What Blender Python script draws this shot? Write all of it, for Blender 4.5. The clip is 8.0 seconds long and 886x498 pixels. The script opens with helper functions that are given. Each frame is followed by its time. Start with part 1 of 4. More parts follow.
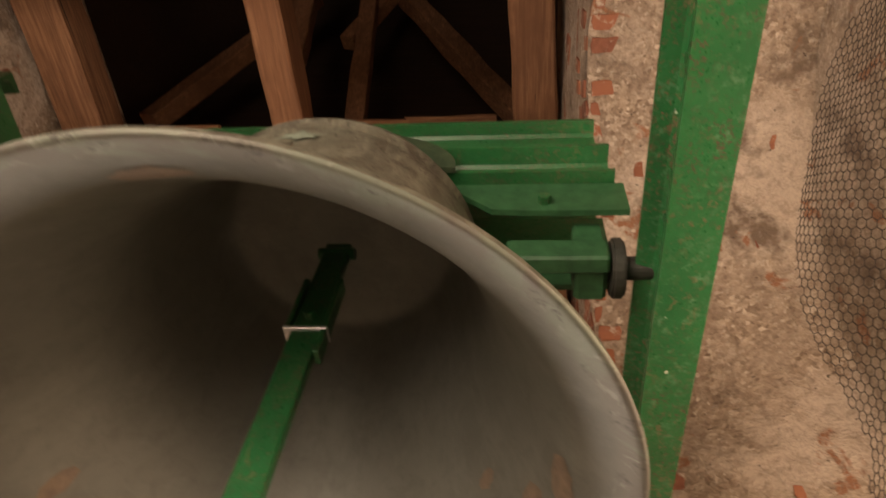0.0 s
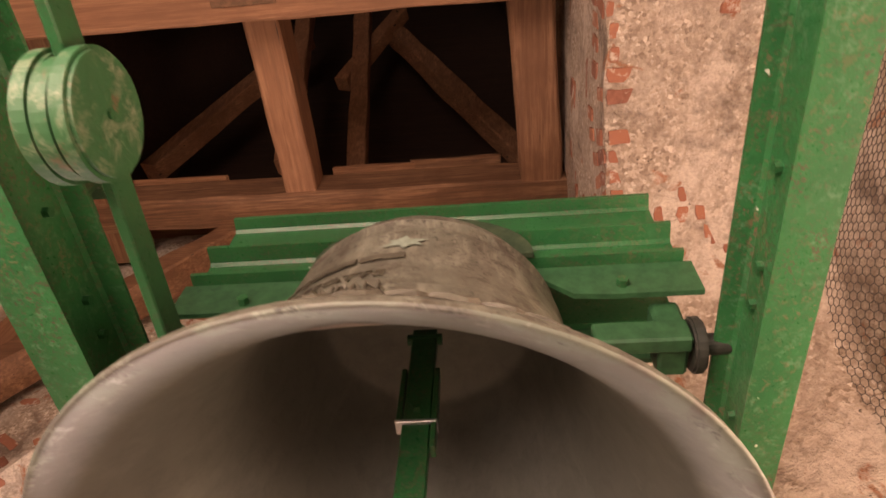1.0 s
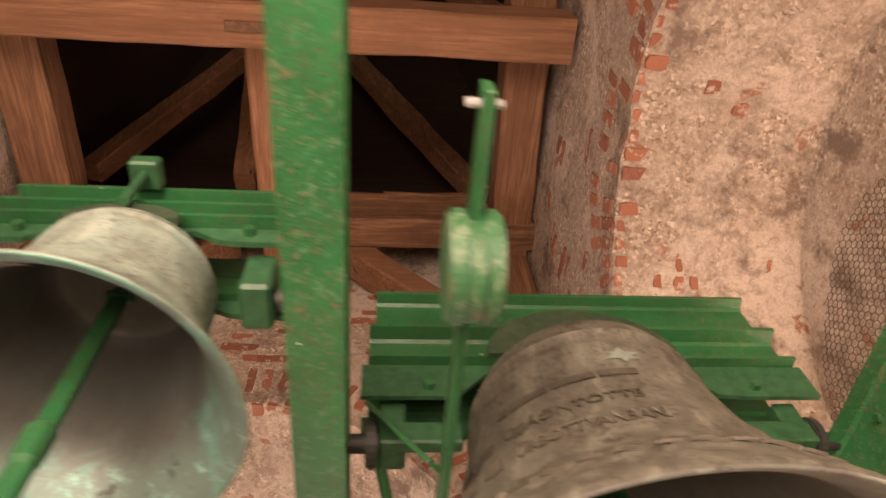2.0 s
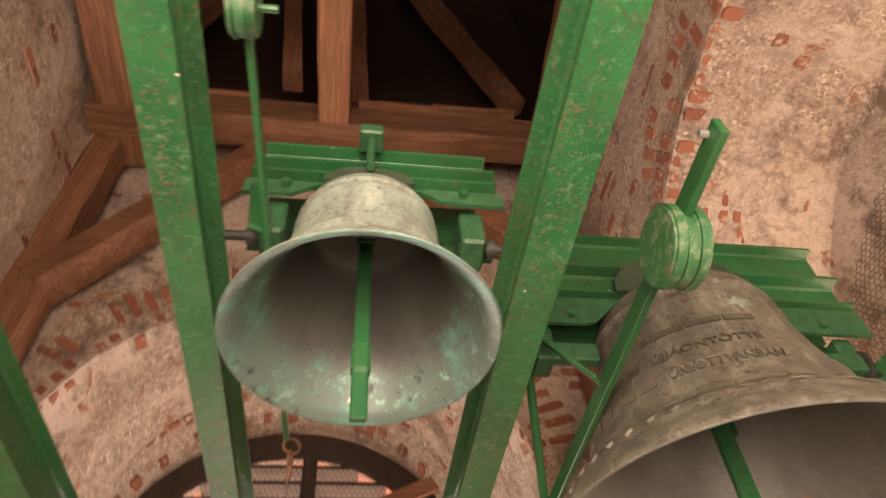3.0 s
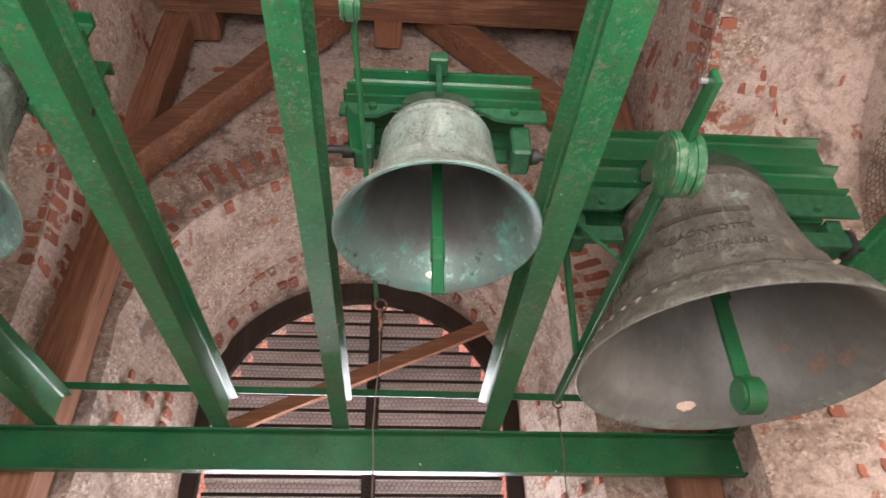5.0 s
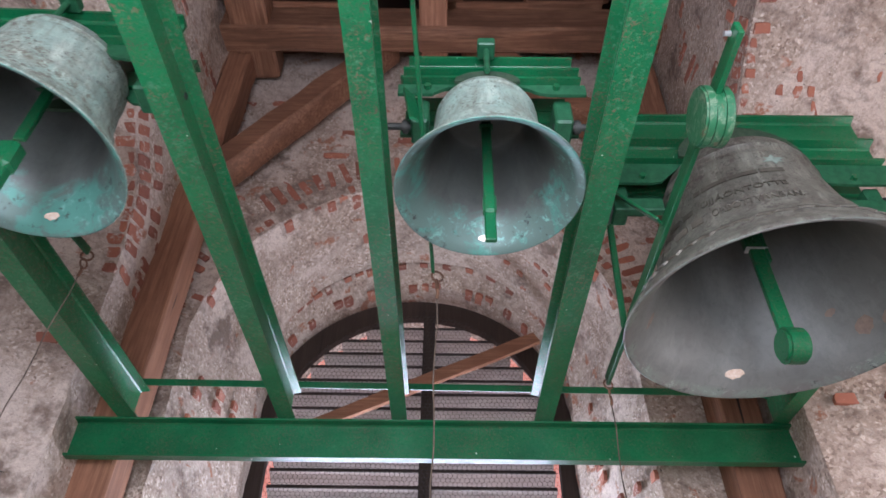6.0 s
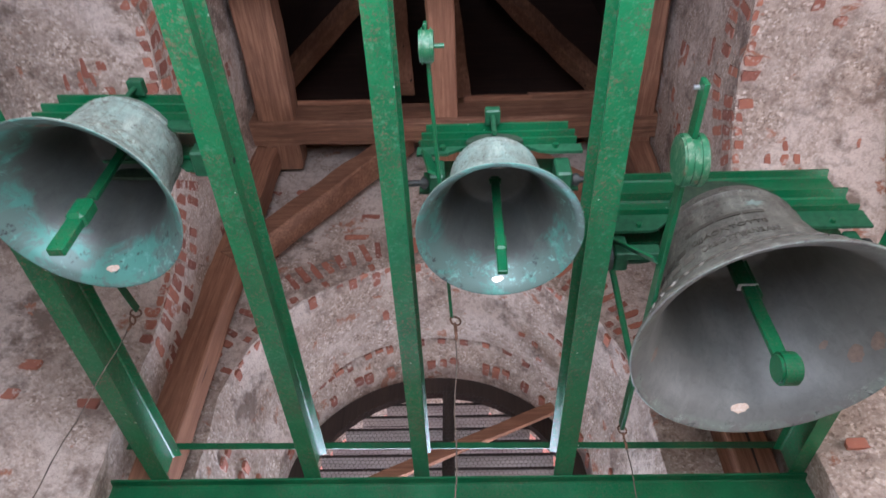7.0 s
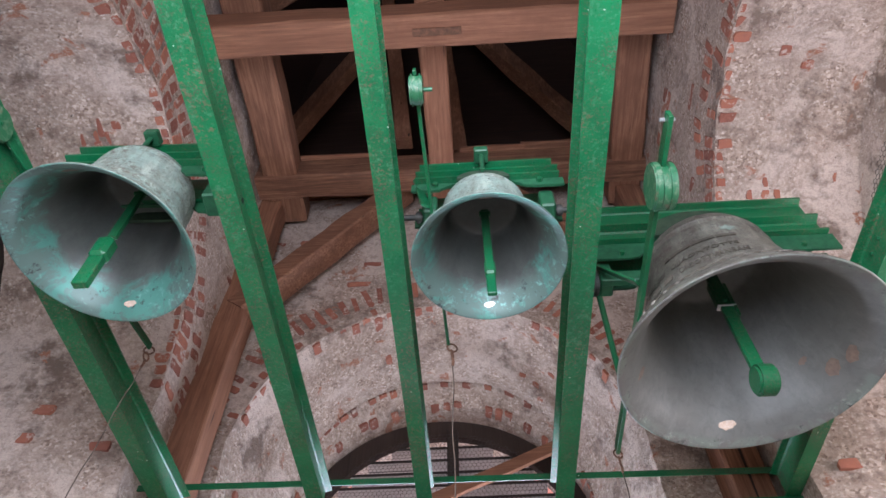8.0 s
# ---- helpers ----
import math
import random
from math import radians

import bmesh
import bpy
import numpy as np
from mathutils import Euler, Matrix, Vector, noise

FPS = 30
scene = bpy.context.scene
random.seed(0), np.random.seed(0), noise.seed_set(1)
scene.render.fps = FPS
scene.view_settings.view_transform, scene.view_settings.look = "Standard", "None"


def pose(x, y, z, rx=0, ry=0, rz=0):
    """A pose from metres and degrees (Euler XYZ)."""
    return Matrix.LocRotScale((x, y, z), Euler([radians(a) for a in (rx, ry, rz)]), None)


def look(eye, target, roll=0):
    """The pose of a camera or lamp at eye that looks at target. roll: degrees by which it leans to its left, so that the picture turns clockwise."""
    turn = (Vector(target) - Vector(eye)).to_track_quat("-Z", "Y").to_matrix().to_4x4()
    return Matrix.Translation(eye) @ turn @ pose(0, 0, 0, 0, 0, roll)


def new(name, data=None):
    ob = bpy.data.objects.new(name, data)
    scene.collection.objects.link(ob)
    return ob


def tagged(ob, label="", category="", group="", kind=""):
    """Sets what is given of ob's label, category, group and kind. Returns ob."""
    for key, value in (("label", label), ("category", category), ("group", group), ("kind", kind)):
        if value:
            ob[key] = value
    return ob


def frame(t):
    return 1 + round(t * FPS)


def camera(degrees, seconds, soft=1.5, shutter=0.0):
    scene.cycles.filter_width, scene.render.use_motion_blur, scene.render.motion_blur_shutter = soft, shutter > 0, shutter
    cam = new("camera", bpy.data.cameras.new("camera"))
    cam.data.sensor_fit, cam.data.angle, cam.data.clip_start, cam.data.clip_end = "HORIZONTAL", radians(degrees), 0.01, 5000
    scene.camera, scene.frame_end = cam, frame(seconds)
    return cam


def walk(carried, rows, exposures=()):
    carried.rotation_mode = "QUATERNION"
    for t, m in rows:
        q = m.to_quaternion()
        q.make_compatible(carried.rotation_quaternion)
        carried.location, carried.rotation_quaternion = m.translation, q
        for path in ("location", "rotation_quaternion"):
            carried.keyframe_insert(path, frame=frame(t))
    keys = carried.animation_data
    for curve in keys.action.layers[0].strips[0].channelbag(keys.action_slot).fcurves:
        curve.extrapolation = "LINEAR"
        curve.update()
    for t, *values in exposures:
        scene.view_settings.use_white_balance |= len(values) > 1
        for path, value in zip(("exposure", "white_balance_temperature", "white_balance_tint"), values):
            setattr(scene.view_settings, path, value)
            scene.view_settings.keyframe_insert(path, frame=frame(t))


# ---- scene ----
cam = camera(66.47, 8.0, shutter=0.5)
PATH = [
    (0, (0.041, 0.039, 1.560), (-0.175, 1.147, 3.212), 8.87),
    (0.5, (-0.017, -0.027, 1.544), (-0.284, 1.019, 3.228), 9.19),
    (1, (-0.114, -0.096, 1.555), (-0.278, 0.961, 3.244), 4.34),
    (1.2, (-0.160, -0.129, 1.551), (-0.285, 0.898, 3.262), 3.72),
    (2.3, (-0.826, -0.368, 1.526), (-0.580, 0.703, 3.197), -9.28),
    (2.5, (-0.897, -0.394, 1.511), (-0.735, 0.747, 3.146), -6.79),
    (3, (-1.056, -0.543, 1.399), (-0.809, 0.754, 2.901), -4.88),
    (3.5, (-1.162, -0.770, 1.362), (-0.888, 0.718, 2.670), -0.86),
    (4, (-1.170, -0.889, 1.336), (-0.929, 0.703, 2.524), 0.21),
    (4.5, (-1.181, -0.918, 1.296), (-0.995, 0.694, 2.466), 0.27),
    (4.7, (-1.154, -0.905, 1.273), (-0.976, 0.708, 2.442), -0.59),
    (5.8, (-1.107, -0.872, 1.054), (-1.131, 0.693, 2.299), 0.50),
    (6, (-1.142, -0.864, 0.972), (-1.157, 0.664, 2.262), 0.86),
    (6.5, (-1.160, -0.858, 0.829), (-1.207, 0.556, 2.242), 1.20),
    (7, (-1.147, -0.897, 0.715), (-1.204, 0.424, 2.215), 0.68),
    (7.5, (-1.117, -0.915, 0.617), (-1.171, 0.315, 2.194), -0.28),
    (8, (-1.116, -0.921, 0.549), (-1.178, 0.269, 2.155), -0.47),
]
# exposure and white balance of the clip's camera: warm at first, neutral later
EXPO = [(0.0, -0.46, 9700, 24), (0.6, 0.20, 9700, 37), (1.2, 0.20, 9600, 39), (2.5, 0.17, 9600, 35), (3.5, 0.13, 8900, 34), (4.5, 0.03, 7400, 31), (5.8, -0.01, 5650, 22), (6.5, 0.09, 5350, 21), (8.0, 0.14, 5500, 21)]
walk(cam, [(t, look(eye, target, roll)) for t, eye, target, roll in PATH], EXPO)

# ---------------------------------------------------------------- light
world = bpy.data.worlds.new("sky")
scene.world = world
world.use_nodes = True
wn = world.node_tree
sky = wn.nodes.new("ShaderNodeTexSky")
sky.sky_type = "NISHITA"
sky.sun_disc = False
sky.sun_elevation = radians(42)
sky.sun_rotation = radians(27)
wn.nodes["Background"].inputs["Strength"].default_value = 0.15
wn.links.new(sky.outputs["Color"], wn.nodes["Background"].inputs["Color"])

sun_data = bpy.data.lights.new("sun", "SUN")
sun_data.energy, sun_data.angle, sun_data.color = 5.0, radians(0.5), (1.0, 0.93, 0.82)
sun = new("sun", sun_data)
sun.matrix_world = look((6, 12, 11), (0, 0, 0))


def area_lamp(name, eye, target, width, height, watts, colour):
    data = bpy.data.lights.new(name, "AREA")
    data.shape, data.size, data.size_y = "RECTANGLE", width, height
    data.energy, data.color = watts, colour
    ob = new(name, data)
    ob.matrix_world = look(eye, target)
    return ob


area_lamp("daylight_east", (1.18, 0.5, 1.87), (-0.3, 0.5, 3.0), 1.3, 0.7, 31, (1.0, 0.86, 0.74))
# added lamp in the unseen west opening, in front of closed boards
area_lamp("west_fill", (-3.45, 0.6, 1.60), (-1.8, 0.6, 3.2), 1.4, 0.8, 15, (1.0, 0.97, 0.92))
area_lamp("daylight_south", (-1.25, -1.85, 1.20), (-1.2, 1.2, 3.55), 1.7, 1.5, 112, (1.0, 0.98, 0.95))
# second lamp added in the unseen south opening, to bounce off the floor
area_lamp("floor_bounce_fill", (-1.25, -1.75, 2.0), (-1.15, 0.5, 0.0), 1.6, 1.2, 46, (1.0, 0.98, 0.95))
area_lamp("daylight_north", (-1.34, 2.93, 1.80), (-1.3, 0.4, 2.9), 1.6, 0.45, 76, (0.92, 0.96, 1.0))
# added lamp, low outside, that brightens the undersides of the louvre slats
area_lamp("louvre_fill", (-1.33, 4.9, 0.7), (-1.33, 3.0, 2.6), 2.4, 1.4, 115, (1.0, 0.96, 0.94))


# ---------------------------------------------------------------- materials
def material(name):
    m = bpy.data.materials.new(name)
    m.use_nodes = True
    return m, m.node_tree, m.node_tree.nodes["Principled BSDF"]


def coords(nt, scale=(1, 1, 1), space="Object"):
    tc = nt.nodes.new("ShaderNodeTexCoord")
    mp = nt.nodes.new("ShaderNodeMapping")
    mp.inputs["Scale"].default_value = scale
    nt.links.new(tc.outputs[space], mp.inputs["Vector"])
    return mp.outputs["Vector"]


def noise_node(nt, vec, scale, detail=6.0, rough=0.6, distortion=0.0):
    n = nt.nodes.new("ShaderNodeTexNoise")
    n.inputs["Scale"].default_value = scale
    n.inputs["Detail"].default_value = detail
    n.inputs["Roughness"].default_value = rough
    n.inputs["Distortion"].default_value = distortion
    nt.links.new(vec, n.inputs["Vector"])
    return n.outputs["Fac"]


def ramp(nt, fac, stops):
    r = nt.nodes.new("ShaderNodeValToRGB")
    el = r.color_ramp.elements
    while len(el) < len(stops):
        el.new(0.5)
    for e, (p, c) in zip(el, stops):
        e.position = p
        e.color = (*c, 1) if len(c) == 3 else c
    nt.links.new(fac, r.inputs["Fac"])
    return r.outputs["Color"]


def grey(a, b):
    return [(a, (0, 0, 0)), (b, (1, 1, 1))]


def mix(nt, fac, a, b, mode="MIX"):
    m = nt.nodes.new("ShaderNodeMix")
    m.data_type, m.blend_type = "RGBA", mode
    for sock, v in ((m.inputs[0], fac), (m.inputs[6], a), (m.inputs[7], b)):
        if isinstance(v, (int, float)):
            sock.default_value = v
        elif isinstance(v, tuple):
            sock.default_value = (*v, 1)
        else:
            nt.links.new(v, sock)
    return m.outputs[2]


def bump(nt, bsdf, height, strength=0.4, distance=0.01, normal=None):
    b = nt.nodes.new("ShaderNodeBump")
    b.inputs["Strength"].default_value = strength
    b.inputs["Distance"].default_value = distance
    nt.links.new(height, b.inputs["Height"])
    if normal is not None:
        nt.links.new(normal, b.inputs["Normal"])
    nt.links.new(b.outputs["Normal"], bsdf.inputs["Normal"])
    return b.outputs["Normal"]


def masonry_material():
    """Old lime plaster and coarse mortar over brick, patchy and speckled with gravel."""
    m, nt, p = material("old_plaster")
    v = coords(nt)
    big = noise_node(nt, v, 1.7, 6, 0.65, 0.6)
    mid = noise_node(nt, v, 8, 6, 0.7, 0.4)
    fine = noise_node(nt, v, 95, 4, 0.75)
    vor = nt.nodes.new("ShaderNodeTexVoronoi")
    vor.inputs["Scale"].default_value = 80
    vor.inputs["Randomness"].default_value = 1.0
    nt.links.new(v, vor.inputs["Vector"])
    sep = nt.nodes.new("ShaderNodeSeparateColor")
    nt.links.new(vor.outputs["Color"], sep.inputs[0])
    # coarse mortar: each grain its own tone
    coarse = ramp(nt, sep.outputs[0], [(0.0, (0.23, 0.165, 0.12)), (0.25, (0.37, 0.285, 0.215)), (0.6, (0.47, 0.37, 0.285)), (0.85, (0.58, 0.48, 0.385)), (1.0, (0.74, 0.66, 0.56))])
    smooth = ramp(nt, fine, [(0.3, (0.35, 0.275, 0.215)), (0.7, (0.53, 0.43, 0.345))])
    lime = ramp(nt, fine, [(0.3, (0.49, 0.405, 0.33)), (0.7, (0.70, 0.60, 0.50))])
    c = mix(nt, ramp(nt, mid, grey(0.36, 0.58)), smooth, coarse)
    c = mix(nt, ramp(nt, big, grey(0.51, 0.585)), c, lime)
    c = mix(nt, ramp(nt, noise_node(nt, v, 3.1, 5, 0.7), [(0.36, (1, 1, 1)), (0.46, (0, 0, 0))]), c, (0.20, 0.15, 0.115), "MIX")
    red = ramp(nt, noise_node(nt, v, 6.5, 5, 0.6, 0.6), grey(0.62, 0.66))
    c = mix(nt, mix(nt, 1.0, red, ramp(nt, fine, grey(0.30, 0.5)), "MULTIPLY"), c, (0.36, 0.16, 0.09))
    pits = mix(nt, 1.0, ramp(nt, noise_node(nt, v, 45, 3, 0.6), [(0.26, (1, 1, 1)), (0.31, (0, 0, 0))]), ramp(nt, mid, grey(0.4, 0.5)), "MULTIPLY")
    c = mix(nt, pits, c, (0.06, 0.045, 0.035))
    lump = noise_node(nt, v, 24, 5, 0.7, 0.5)
    c = mix(nt, mix(nt, 0.46, (0, 0, 0), ramp(nt, lump, [(0.36, (1, 1, 1)), (0.50, (0, 0, 0))])), c, (0.24, 0.17, 0.125))
    c = mix(nt, mix(nt, 0.45, (0, 0, 0), ramp(nt, lump, grey(0.56, 0.70))), c, (0.70, 0.63, 0.54))
    nt.links.new(c, p.inputs["Base Color"])
    p.inputs["Roughness"].default_value = 0.93
    n1 = bump(nt, p, sep.outputs[0], 0.35, 0.004)
    n2 = bump(nt, p, fine, 0.6, 0.005, n1)
    n3 = bump(nt, p, lump, 0.9, 0.018, n2)
    bump(nt, p, mid, 0.9, 0.03, n3)
    return m


def brick_material():
    m, nt, p = material("red_brick")
    v = coords(nt)
    info = nt.nodes.new("ShaderNodeObjectInfo")
    tone = ramp(nt, info.outputs["Random"], [(0.0, (0.17, 0.065, 0.042)), (0.5, (0.31, 0.115, 0.066)), (1.0, (0.45, 0.18, 0.10))])
    tc = nt.nodes.new("ShaderNodeNewGeometry")
    n1 = noise_node(nt, tc.outputs["Position"], 35, 5, 0.65)
    c = mix(nt, ramp(nt, n1, grey(0.35, 0.75)), tone, (0.30, 0.12, 0.08), "MIX")
    mort = ramp(nt, noise_node(nt, tc.outputs["Position"], 18, 5, 0.7), grey(0.56, 0.66))
    c = mix(nt, mort, c, (0.55, 0.47, 0.39))
    nt.links.new(c, p.inputs["Base Color"])
    p.inputs["Roughness"].default_value = 0.9
    bump(nt, p, n1, 0.5, 0.006)
    return m


def wood_material(name, dark, light, stretch):
    """Old timber: fine grain along it, drying cracks, stains."""
    m, nt, p = material(name)
    lo = tuple(0.045 if k < 0.5 else 1.0 for k in stretch)
    grain = noise_node(nt, coords(nt, lo), 60, 6, 0.7, 0.3)
    band = noise_node(nt, coords(nt, tuple(0.10 if k < 0.5 else 1.0 for k in stretch)), 14, 5, 0.6, 0.6)
    crack = noise_node(nt, coords(nt, tuple(0.03 if k < 0.5 else 1.0 for k in stretch)), 26, 3, 0.5)
    v2 = coords(nt)
    info = nt.nodes.new("ShaderNodeObjectInfo")
    blot = noise_node(nt, v2, 3.5, 5, 0.65)
    mean = tuple((a + b) / 2 for a, b in zip(dark, light))
    c = ramp(nt, band, [(0.28, dark), (0.5, mean), (0.75, light)])
    c = mix(nt, ramp(nt, grain, grey(0.38, 0.66)), tuple(x * 0.75 for x in dark), c)
    c = mix(nt, mix(nt, 0.7, (0, 0, 0), ramp(nt, blot, grey(0.48, 0.70))), c, tuple(x * 0.7 for x in dark))
    c = mix(nt, ramp(nt, info.outputs["Random"], [(0.0, (0, 0, 0)), (1.0, (0.3, 0.3, 0.3))]), c, (light[0] * 1.15, light[1] * 0.95, light[2] * 0.9))
    c = mix(nt, ramp(nt, crack, [(0.27, (1, 1, 1)), (0.30, (0, 0, 0))]), c, (0.02, 0.012, 0.008))
    nt.links.new(c, p.inputs["Base Color"])
    p.inputs["Roughness"].default_value = 0.82
    n1 = bump(nt, p, grain, 0.35, 0.004)
    bump(nt, p, crack, 0.4, 0.01, n1)
    return m


def green_paint_material(name, scuffed, rusted, depth=1.0):
    """Gloss paint on steel; scuffed: pale rubbed share, rusted: freckled share."""
    m, nt, p = material(name)
    geo = nt.nodes.new("ShaderNodeNewGeometry")
    v = geo.outputs["Position"]
    big = noise_node(nt, v, 5, 5, 0.6)
    fine = noise_node(nt, v, 170, 5, 0.7)
    c = ramp(nt, big, [(0.3, (0.003 * depth, 0.098 * depth, 0.033 * depth)), (0.7, (0.008 * depth, 0.160 * depth, 0.054 * depth))])
    scuff = mix(nt, 1.0, ramp(nt, noise_node(nt, v, 70, 6, 0.75), grey(0.52, 0.66)), ramp(nt, noise_node(nt, v, 5.5, 4, 0.6), grey(0.36, 0.54)), "MULTIPLY")
    c = mix(nt, mix(nt, scuffed, (0, 0, 0), scuff), c, (0.13, 0.26, 0.155))
    chips = mix(nt, 1.0, ramp(nt, fine, grey(0.54, 0.585)), ramp(nt, noise_node(nt, v, 7, 5, 0.65), grey(0.42, 0.58)), "MULTIPLY")
    c = mix(nt, mix(nt, min(0.85, rusted + 0.2), (0, 0, 0), chips), c, (0.10, 0.062, 0.042))
    # rust coming through in freckled patches
    freckles = mix(nt, 1.0, ramp(nt, noise_node(nt, v, 95, 4, 0.7, 0.4), grey(0.555, 0.60)), ramp(nt, noise_node(nt, v, 3.2, 4, 0.65), grey(0.42, 0.60)), "MULTIPLY")
    c = mix(nt, mix(nt, rusted, (0, 0, 0), freckles), c, (0.17, 0.105, 0.065))
    specks = ramp(nt, noise_node(nt, v, 38, 2, 0.5), grey(0.755, 0.77))
    c = mix(nt, specks, c, (0.55, 0.55, 0.48))
    nt.links.new(c, p.inputs["Base Color"])
    rr = ramp(nt, fine, [(0.3, (0.24, 0.24, 0.24)), (0.75, (0.48, 0.48, 0.48))])
    nt.links.new(rr, p.inputs["Roughness"])
    p.inputs["Specular IOR Level"].default_value = 0.4
    bump(nt, p, fine, 0.25, 0.002)
    return m


def bronze_material(name, metal, patina, verdigris, stain, rough, share):
    """Weathered bell metal: patina with run-down streaks, fine pits and crusts."""
    m, nt, p = material(name)
    v = coords(nt)
    run = noise_node(nt, coords(nt, (1, 1, 0.16)), 30, 6, 0.7, 0.4)
    big = noise_node(nt, v, 9, 7, 0.72, 0.4)
    mid = noise_node(nt, v, 42, 6, 0.75)
    fine = noise_node(nt, v, 130, 5, 0.75)
    c = mix(nt, ramp(nt, mid, grey(0.38, 0.62)), tuple(x * 0.55 for x in metal), tuple(x * 1.12 for x in metal))
    c = mix(nt, mix(nt, share, (0, 0, 0), ramp(nt, big, grey(0.36, 0.64))), c, patina)
    c = mix(nt, mix(nt, 0.7, (0, 0, 0), ramp(nt, run, grey(0.50, 0.68))), c, verdigris)
    c = mix(nt, mix(nt, 0.55, (0, 0, 0), ramp(nt, run, [(0.30, (1, 1, 1)), (0.44, (0, 0, 0))])), c, stain)
    crust = mix(nt, 1.0, ramp(nt, mid, grey(0.50, 0.56)), ramp(nt, noise_node(nt, v, 7, 5, 0.65), grey(0.42, 0.54)), "MULTIPLY")
    c = mix(nt, mix(nt, 0.8, (0, 0, 0), crust), c, stain)
    pits = mix(nt, 1.0, ramp(nt, fine, [(0.39, (1, 1, 1)), (0.44, (0, 0, 0))]), ramp(nt, noise_node(nt, v, 14, 4, 0.6), grey(0.36, 0.52)), "MULTIPLY")
    c = mix(nt, mix(nt, 0.8, (0, 0, 0), pits), c, tuple(x * 0.35 for x in stain))
    nt.links.new(c, p.inputs["Base Color"])
    p.inputs["Metallic"].default_value = 0.2
    p.inputs["Roughness"].default_value = rough
    n1 = bump(nt, p, fine, 0.35, 0.002)
    bump(nt, p, mid, 0.4, 0.004, n1)
    return m


def lip_bronze_material(name, metal, patina, verdigris, edge, reach, rough):
    """The inside of a bell: dull metal, turning green towards the lip (generated z runs 0 at the lip)."""
    m, nt, p = material(name)
    v = coords(nt)
    tc = nt.nodes.new("ShaderNodeTexCoord")
    sep = nt.nodes.new("ShaderNodeSeparateXYZ")
    nt.links.new(tc.outputs["Generated"], sep.inputs[0])
    big = noise_node(nt, v, 9, 6, 0.65, 0.5)
    fine = noise_node(nt, v, 60, 5, 0.7)
    add = nt.nodes.new("ShaderNodeMath")
    add.operation = "MULTIPLY_ADD"
    nt.links.new(big, add.inputs[0])
    add.inputs[1].default_value = -reach
    nt.links.new(sep.outputs[2], add.inputs[2])
    mask = ramp(nt, add.outputs[0], [(0.0, (1, 1, 1)), (edge, (0, 0, 0))])
    c = ramp(nt, noise_node(nt, v, 3.5, 4, 0.6), [(0.35, tuple(x * 0.8 for x in metal)), (0.65, metal)])
    c = mix(nt, mix(nt, 0.45, (0, 0, 0), ramp(nt, noise_node(nt, v, 26, 6, 0.72, 0.6), grey(0.46, 0.66))), c, tuple(x * 0.6 for x in metal))
    c = mix(nt, mix(nt, 0.35, (0, 0, 0), ramp(nt, noise_node(nt, coords(nt, (1, 1, 0.2)), 12, 5, 0.7), grey(0.5, 0.7))), c, tuple(min(1, x * 1.5) for x in metal))
    c = mix(nt, mask, c, patina)
    c = mix(nt, mix(nt, 1.0, mask, ramp(nt, big, grey(0.48, 0.56)), "MULTIPLY"), c, verdigris)
    # pale crusts and dark bare specks in the verdigris
    crust = mix(nt, 1.0, ramp(nt, noise_node(nt, v, 36, 6, 0.75, 0.5), grey(0.53, 0.63)), ramp(nt, noise_node(nt, v, 7, 4, 0.6), grey(0.45, 0.6)), "MULTIPLY")
    c = mix(nt, mix(nt, 1.0, mask, crust, "MULTIPLY"), c, tuple(min(1.0, x * 1.35 + 0.07) for x in verdigris))
    bare = mix(nt, 1.0, mask, ramp(nt, noise_node(nt, v, 24, 6, 0.75), [(0.34, (1, 1, 1)), (0.42, (0, 0, 0))]), "MULTIPLY")
    c = mix(nt, bare, c, tuple(x * 0.4 for x in metal))
    nt.links.new(c, p.inputs["Base Color"])
    p.inputs["Metallic"].default_value = 0.35
    p.inputs["Roughness"].default_value = rough + 0.1
    bump(nt, p, fine, 0.2, 0.002)
    return m


def plain_material(name, a, b, rough=0.7, metal=0.0, scale=30):
    m, nt, p = material(name)
    n = noise_node(nt, coords(nt), scale, 5, 0.65)
    nt.links.new(ramp(nt, n, [(0.3, a), (0.7, b)]), p.inputs["Base Color"])
    p.inputs["Roughness"].default_value = rough
    p.inputs["Metallic"].default_value = metal
    bump(nt, p, n, 0.3, 0.003)
    return m


def worn_paint_material():
    """Green paint worn through to cream primer and rust on the counterweights."""
    m, nt, p = material("worn_green_paint")
    geo = nt.nodes.new("ShaderNodeNewGeometry")
    v = geo.outputs["Position"]
    wear = noise_node(nt, v, 34, 7, 0.75, 0.5)
    c = mix(nt, ramp(nt, wear, grey(0.50, 0.66)), (0.012, 0.105, 0.038), (0.17, 0.22, 0.14))
    c = mix(nt, mix(nt, 0.6, (0, 0, 0), ramp(nt, noise_node(nt, v, 30, 6, 0.7), grey(0.60, 0.66))), c, (0.17, 0.085, 0.05))
    nt.links.new(c, p.inputs["Base Color"])
    p.inputs["Roughness"].default_value = 0.5
    bump(nt, p, wear, 0.4, 0.004)
    return m


